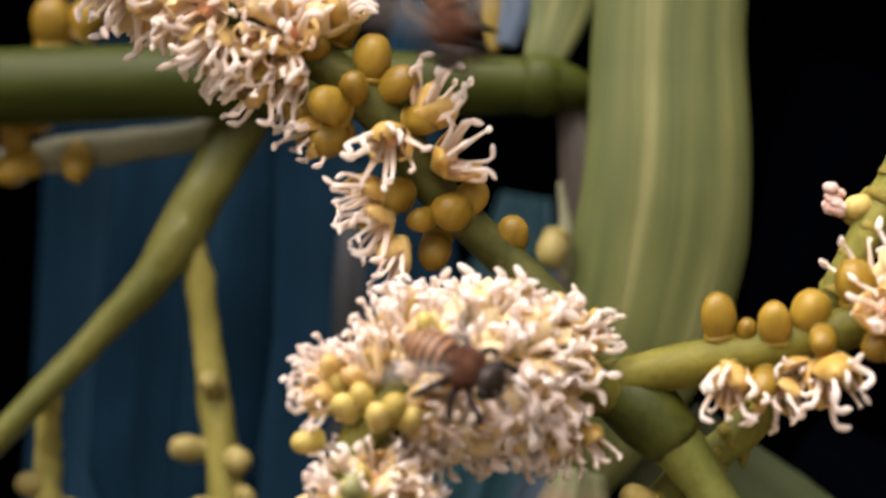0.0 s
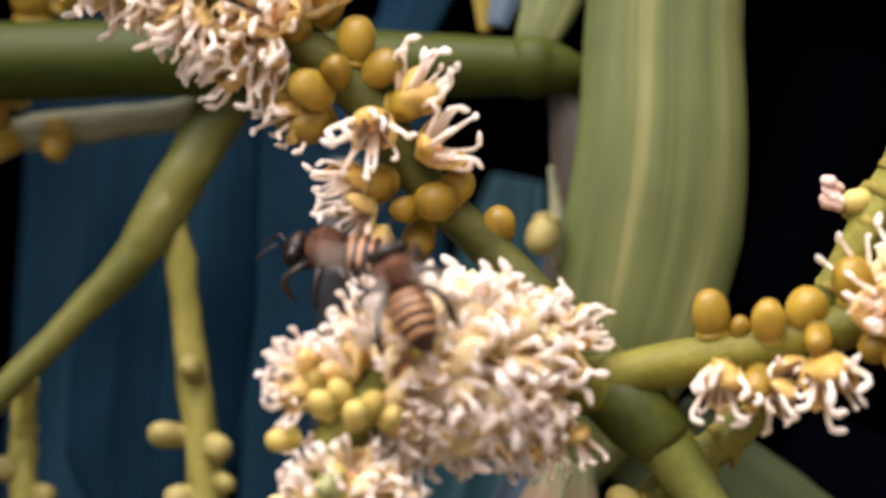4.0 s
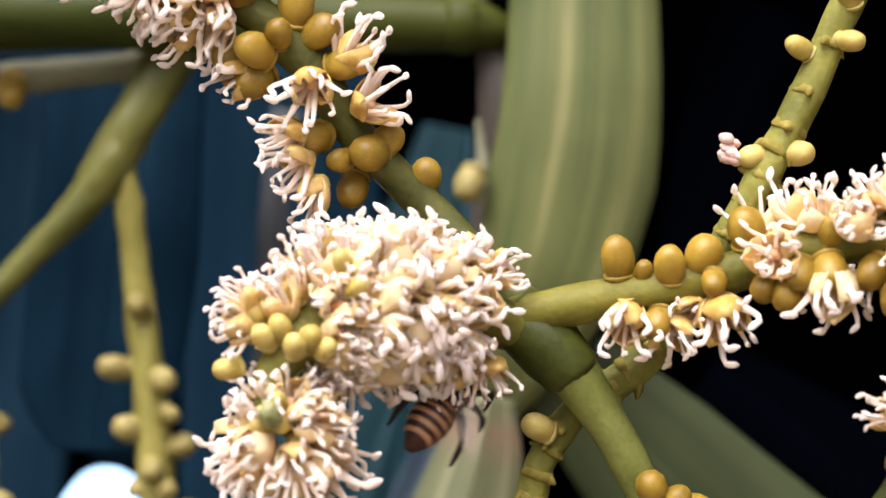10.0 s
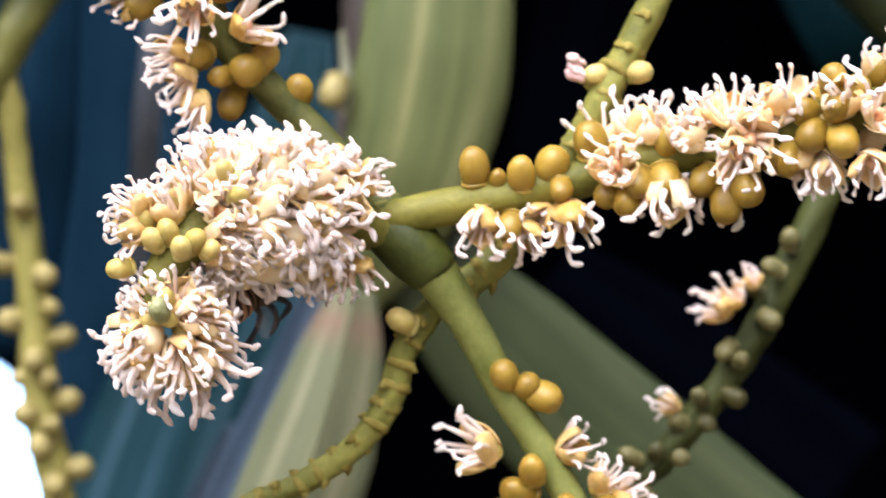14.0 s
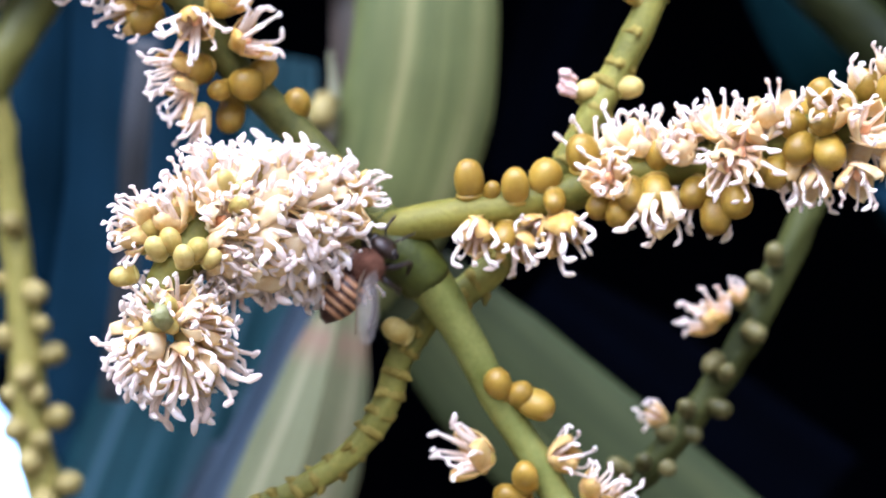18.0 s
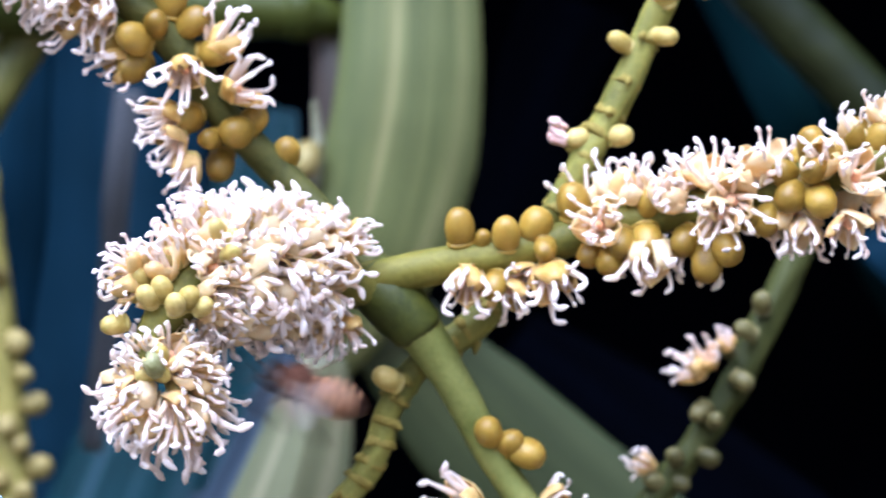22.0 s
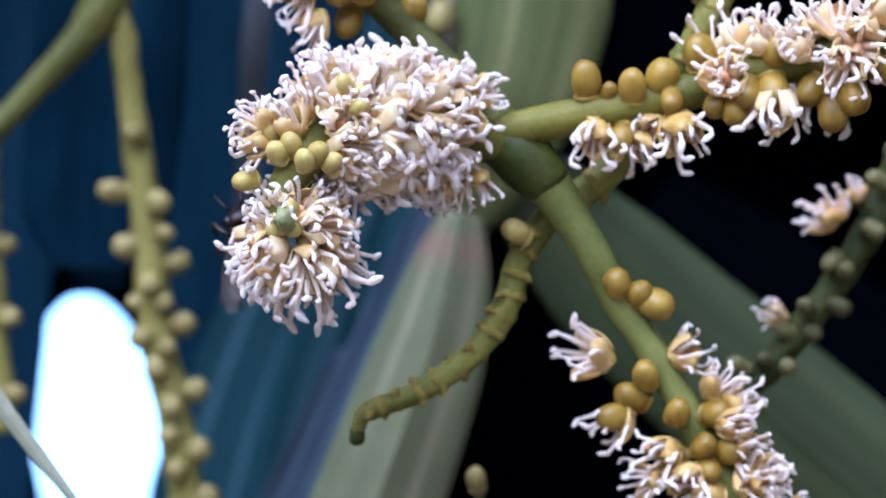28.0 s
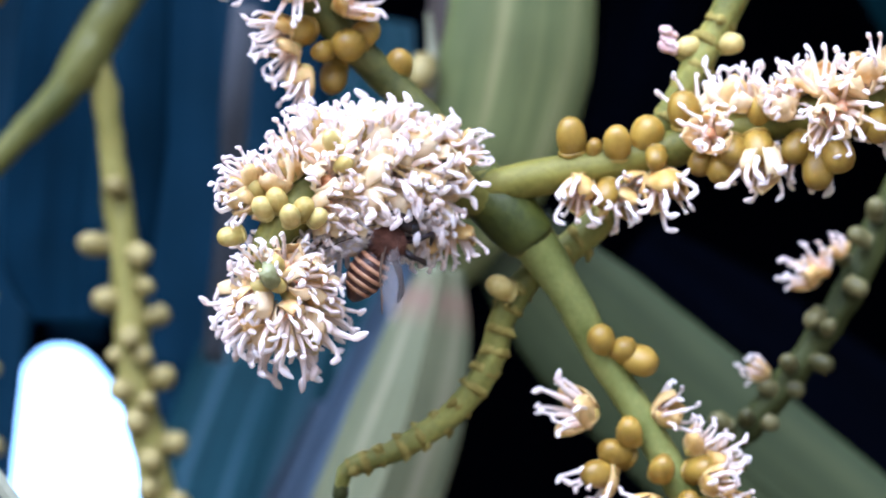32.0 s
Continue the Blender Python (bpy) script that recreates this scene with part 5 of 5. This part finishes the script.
def in_flight(rows, flights):
    """Rows of (seconds, pose); in flight the bee also quivers quickly about its way."""
    stops = [r[0] for r in rows]
    out = []
    for t, *row in rows:
        if not any(a <= t <= b for a, b in flights):
            out.append((t, bee_pose(*row)))
    for a, b in flights:
        for k in range(math.ceil(a * 30), int(b * 30) + 1):
            t = k / 30
            i = min(max(int(np.searchsorted(stops, t, side="right")) - 1, 0), len(rows) - 2)
            one, two = rows[i], rows[i + 1]
            u = (t - one[0]) / (two[0] - one[0])
            x, y, z, turn, toward, up = (p + (q - p) * u for p, q in zip(one[1:], two[1:]))
            turn = one[4] + ((two[4] - one[4] + 180) % 360 - 180) * u
            beat = math.sin(math.pi / 2 * k)
            out.append((t, bee_pose(x + 0.17 * beat, y, z + 0.07 * math.sin(math.pi / 2 * k + 0.7), turn + 8 * beat, toward, up)))
    return sorted(out, key=lambda r: r[0])


def motions():
    one, wings = honey_bee("small brown honey bee with an amber-banded abdomen, feeding on the blossoms", 1, 0.87)
    walk(one, in_flight(BEE_ONE, [(7.15, 7.7), (9.1, 10.0)]))
    for wing, side, x in wings:
        walk(wing, wing_rows(side, x, [(7.1, 9.0), (9.1, 10.6)]))
    two, wings = honey_bee("brown honey bee with amber-banded abdomen, flying from flower to flower", 2, 0.95)
    walk(two, in_flight(BEE_TWO, [(0.0, 0.3), (2.15, 3.0), (11.3, 12.3), (18.25, 19.7), (21.75, 23.45), (28.85, 29.4)]))
    for wing, side, x in wings:
        walk(wing, wing_rows(side, x, [(0.0, 0.5), (1.55, 1.7), (2.1, 7.8), (11.25, 12.5), (18.2, 19.8), (21.7, 23.4), (29.0, 29.4)]))


# Bee paths: seconds, place in cm, heading, turn toward the viewer, how far its back points up.
BEE_ONE = [
    (0, 0.22, -1.95, -0.97, -28, 22, 25),
    (0.2, 0.34, -1.75, -0.99, -45, -35, 20),
    (0.4, 0.38, -1.85, -1.12, -60, -45, 20),
    (1, 0.51, -1.90, -1.15, -55, -66, 20),
    (1.2, 0.45, -1.85, -0.97, -120, -30, 20),
    (1.35, 0.31, -1.85, -0.82, -170, 0, 25),
    (1.5, 0.23, -1.85, -0.75, 165, 10, 25),
    (2, 0.09, -1.70, -0.78, 155, 25, 25),
    (2.5, 0.00, -1.95, -0.83, 150, 5, 25),
    (3.5, -0.02, -1.65, -0.68, 130, -10, 25),
    (4.5, 0.04, -1.85, -0.37, 105, -25, 20),
    (4.7, -0.04, -1.95, -0.35, 140, -10, 40),
    (4.9, -0.03, -2.05, -0.37, 100, -20, 25),
    (5, -0.00, -1.85, -0.29, 85, -48, 25),
    (5.1, 0.23, -1.95, -0.37, 40, -10, 40),
    (5.2, 0.40, -1.85, -0.37, 0, 0, 65),
    (5.5, 0.75, -1.75, -0.65, 20, -15, 30),
    (6, 0.75, -1.75, -0.55, 5, -38, 30),
    (6.1, 0.62, -1.75, -0.54, 0, -15, 35),
    (6.4, 0.66, -1.75, -0.60, -20, -10, 35),
    (6.7, 0.81, -1.75, -0.59, 10, -20, 30),
    (7, 0.75, -1.55, -0.46, 74, -38, 20),
    (7.2, 0.53, -1.20, -0.18, 100, 0, 40),
    (7.4, -0.35, -0.90, -0.00, 60, 0, 60),
    (7.6, -0.94, -0.70, -0.45, 20, 0, 70),
    (7.8, -0.71, -0.70, -0.33, 20, 0, 70),
    (8.1, -0.66, -0.70, -0.24, 30, 0, 70),
    (8.4, -0.69, -0.70, -0.30, 20, 0, 70),
    (8.7, -0.66, -0.70, -0.23, 15, 0, 70),
    (9, -0.24, -0.35, -0.10, 8, -10, 60),
    (9.07, -0.24, -0.35, -0.10, 8, -10, 60),
    (9.2, 2.06, -0.50, 0.71, 10, 0, 60),
    (9.4, 4.26, -0.50, 1.49, 20, 0, 60),
    (9.6, 6.17, -0.50, 2.54, 20, 0, 60),
    (10.5, 12.22, -1.00, 4.84, 20, 0, 60),
    (32, 17.52, -1.00, 5.37, 20, 0, 60),
]
BEE_TWO = [
    (0, 0.15, -0.60, 2.12, -80, 10, 20),
    (0.2, -0.20, -0.50, 1.14, -30, 10, 40),
    (0.32, -0.21, -0.50, 1.01, 40, 0, 40),
    (0.45, -0.19, -0.60, 0.76, 90, 0, 20),
    (0.6, -0.23, -0.60, 0.38, 97, 0, 10),
    (0.8, -0.20, -0.60, 0.38, 97, 0, 10),
    (1, -0.22, -0.60, 0.46, 102, 0, 10),
    (1.2, -0.11, -0.60, 0.61, 140, 5, 20),
    (1.4, -0.08, -0.60, 0.79, 168, 10, 30),
    (1.6, -0.39, -0.60, 0.97, 115, 0, 20),
    (1.8, -0.30, -0.50, 1.69, 110, 0, 20),
    (2, -0.33, -0.50, 1.81, 75, 0, 15),
    (2.2, -0.15, -0.70, 2.18, 120, 0, 40),
    (2.4, 0.69, -0.80, 1.90, 175, 0, 60),
    (2.5, 0.74, -0.80, 1.59, 195, 0, 60),
    (3.4, -0.58, -1.00, 0.51, 190, 0, 60),
    (4.5, -1.07, 0.60, -0.58, 160, 0, 60),
    (4.7, -2.87, 0.50, -0.76, 190, 0, 60),
    (4.9, -5.41, 0.50, -1.51, 205, 0, 60),
    (5.3, -6.18, 0.50, -2.89, 230, 0, 60),
    (5.8, -4.55, 0.00, -5.06, 270, 0, 60),
    (6.5, -0.73, -0.40, -5.00, 350, 0, 60),
    (7.1, 0.56, -0.60, -3.98, 60, 0, 40),
    (7.4, 0.57, -0.70, -2.49, 90, -10, 30),
    (7.6, 0.54, -0.70, -2.30, 90, -10, 20),
    (7.8, 0.59, -0.70, -2.23, 100, -20, 20),
    (8.1, 0.32, -0.40, -2.00, 110, -60, 20),
    (8.4, 0.43, -0.60, -2.15, 80, -30, 20),
    (8.7, 0.46, -0.60, -2.18, 35, -20, 20),
    (9, 0.44, -0.60, -2.08, 90, -76, 20),
    (9.2, 0.48, -0.60, -2.17, 60, -35, 20),
    (9.4, 0.59, -0.60, -2.18, 12, 0, 20),
    (9.6, 0.81, -0.60, -2.14, 10, 0, 20),
    (9.9, 0.78, -0.30, -2.03, 40, -30, 20),
    (10.2, 1.14, -0.30, -1.91, 70, -20, 10),
    (10.5, 1.40, -0.40, -1.76, 60, 0, 10),
    (10.8, 1.49, -0.40, -1.62, 100, -30, 10),
    (11.1, 1.45, -0.40, -1.58, 140, -45, 20),
    (11.25, 1.94, -0.60, -1.87, 145, 0, 40),
    (11.4, 2.55, -0.80, -1.90, 140, 0, 50),
    (11.6, 1.88, -0.90, -1.76, 140, 0, 50),
    (11.8, 1.59, -1.00, -1.56, 142, 0, 50),
    (12, 1.45, -1.00, -1.61, 140, 0, 50),
    (12.2, 1.08, -0.90, -1.80, 125, 0, 40),
    (12.5, 0.55, -0.80, -1.86, 110, 0, 20),
    (12.8, 0.38, -0.90, -1.78, 60, -25, 20),
    (13, 0.30, -0.95, -1.56, 60, -30, 20),
    (13.3, 0.16, -0.50, -1.72, 50, -40, 20),
    (14.1, 0.12, -0.10, -1.97, 30, -40, 20),
    (14.5, 0.35, -0.80, -1.99, 5, -10, 20),
    (15.5, 0.48, -0.80, -2.04, 30, -10, 20),
    (16.5, 0.66, -0.80, -2.11, 60, -50, 20),
    (16.8, 0.82, -0.40, -2.01, 20, -35, 20),
    (17.2, 0.89, -0.40, -2.01, 25, -32, 20),
    (17.6, 1.19, -0.70, -1.90, 65, -5, 20),
    (18, 1.30, -0.60, -1.68, 50, 0, 20),
    (18.15, 1.71, -0.70, -1.49, 100, 0, 30),
    (18.3, 2.18, -0.90, -1.28, 155, 0, 45),
    (18.6, 1.69, -0.80, -1.32, 155, 0, 45),
    (18.9, 1.52, -1.00, -0.77, 150, 0, 45),
    (19, 1.67, -1.00, -0.46, 142, 0, 45),
    (19.2, 1.61, -1.00, -0.89, 150, 0, 45),
    (19.4, 1.11, -1.10, -1.60, 160, 0, 45),
    (19.6, 0.92, -1.20, -1.55, 150, 0, 40),
    (19.8, 0.54, -1.40, -1.63, 80, 10, 20),
    (20.1, 0.42, -1.50, -1.67, 60, 20, 20),
    (20.4, 0.43, -1.60, -1.48, 110, 40, 20),
    (20.8, 0.44, -1.20, -1.50, 115, 74, 20),
    (21.2, 0.42, -1.15, -1.60, 140, 66, 30),
    (21.5, 0.21, -1.50, -1.30, 110, 5, 20),
    (21.8, 0.55, -1.60, -0.57, 110, 0, 40),
    (21.9, 0.83, -1.40, -1.45, 140, 0, 45),
    (22, 0.98, -1.00, -2.36, 160, 0, 50),
    (22.2, 0.70, -1.00, -2.26, 155, 0, 50),
    (22.4, 0.74, -1.20, -1.61, 165, 0, 50),
    (22.6, -0.06, -1.80, -1.60, 172, 0, 50),
    (22.8, -1.08, -1.80, -1.46, 180, 0, 50),
    (23, -1.49, -1.20, -2.17, 150, 40, 50),
    (23.2, -1.11, -1.60, -2.38, 155, 0, 40),
    (23.4, -1.15, -1.60, -2.27, 140, 0, 40),
    (23.55, -1.23, -1.60, -2.28, 75, 0, 30),
    (23.7, -1.28, -1.60, -2.28, 20, 0, 25),
    (24, -1.04, -1.40, -2.76, -27, 25, 25),
    (24.3, -0.95, -1.70, -2.72, -40, 0, 25),
    (24.5, -0.78, -1.70, -2.71, -50, 0, 20),
    (25.2, -0.16, -1.60, -2.95, 15, 0, 20),
    (26.1, -0.05, -1.50, -3.31, 70, 0, 20),
    (26.5, -0.28, -1.30, -3.33, 92, 0, 15),
    (26.65, -0.51, -1.30, -3.29, 45, 0, 20),
    (26.8, -0.71, -1.20, -3.29, 3, 0, 25),
    (27, -0.80, -1.05, -2.70, 80, -30, 20),
    (27.1, -0.66, -0.90, -2.97, 80, -25, 20),
    (27.4, -0.56, -0.60, -2.89, 85, -30, 20),
    (27.7, -0.48, -0.50, -2.90, 110, -30, 20),
    (28, -1.08, 0.10, -2.46, 115, 0, 20),
    (28.3, -1.21, -0.10, -2.57, 60, 0, 20),
    (28.6, -0.02, -0.40, -2.05, 60, -20, 20),
    (28.8, 0.23, -0.60, -1.96, 100, 0, 20),
    (28.9, 0.48, -0.80, -2.13, 130, 0, 40),
    (29, 0.75, -0.90, -2.28, 142, 0, 40),
    (29.15, 0.88, -1.00, -2.20, 150, 0, 40),
    (29.3, 0.95, -1.00, -1.93, 155, 0, 40),
    (29.6, 0.29, -0.70, -1.82, 140, -20, 20),
    (30.2, 0.10, -0.25, -2.00, 150, -20, 20),
    (31, 0.10, -0.55, -1.80, 118, -15, 40),
    (31.5, 0.45, -1.00, -1.92, 75, -10, 10),
    (32, 0.46, -1.02, -1.87, 55, 5, 20),
]
motions()
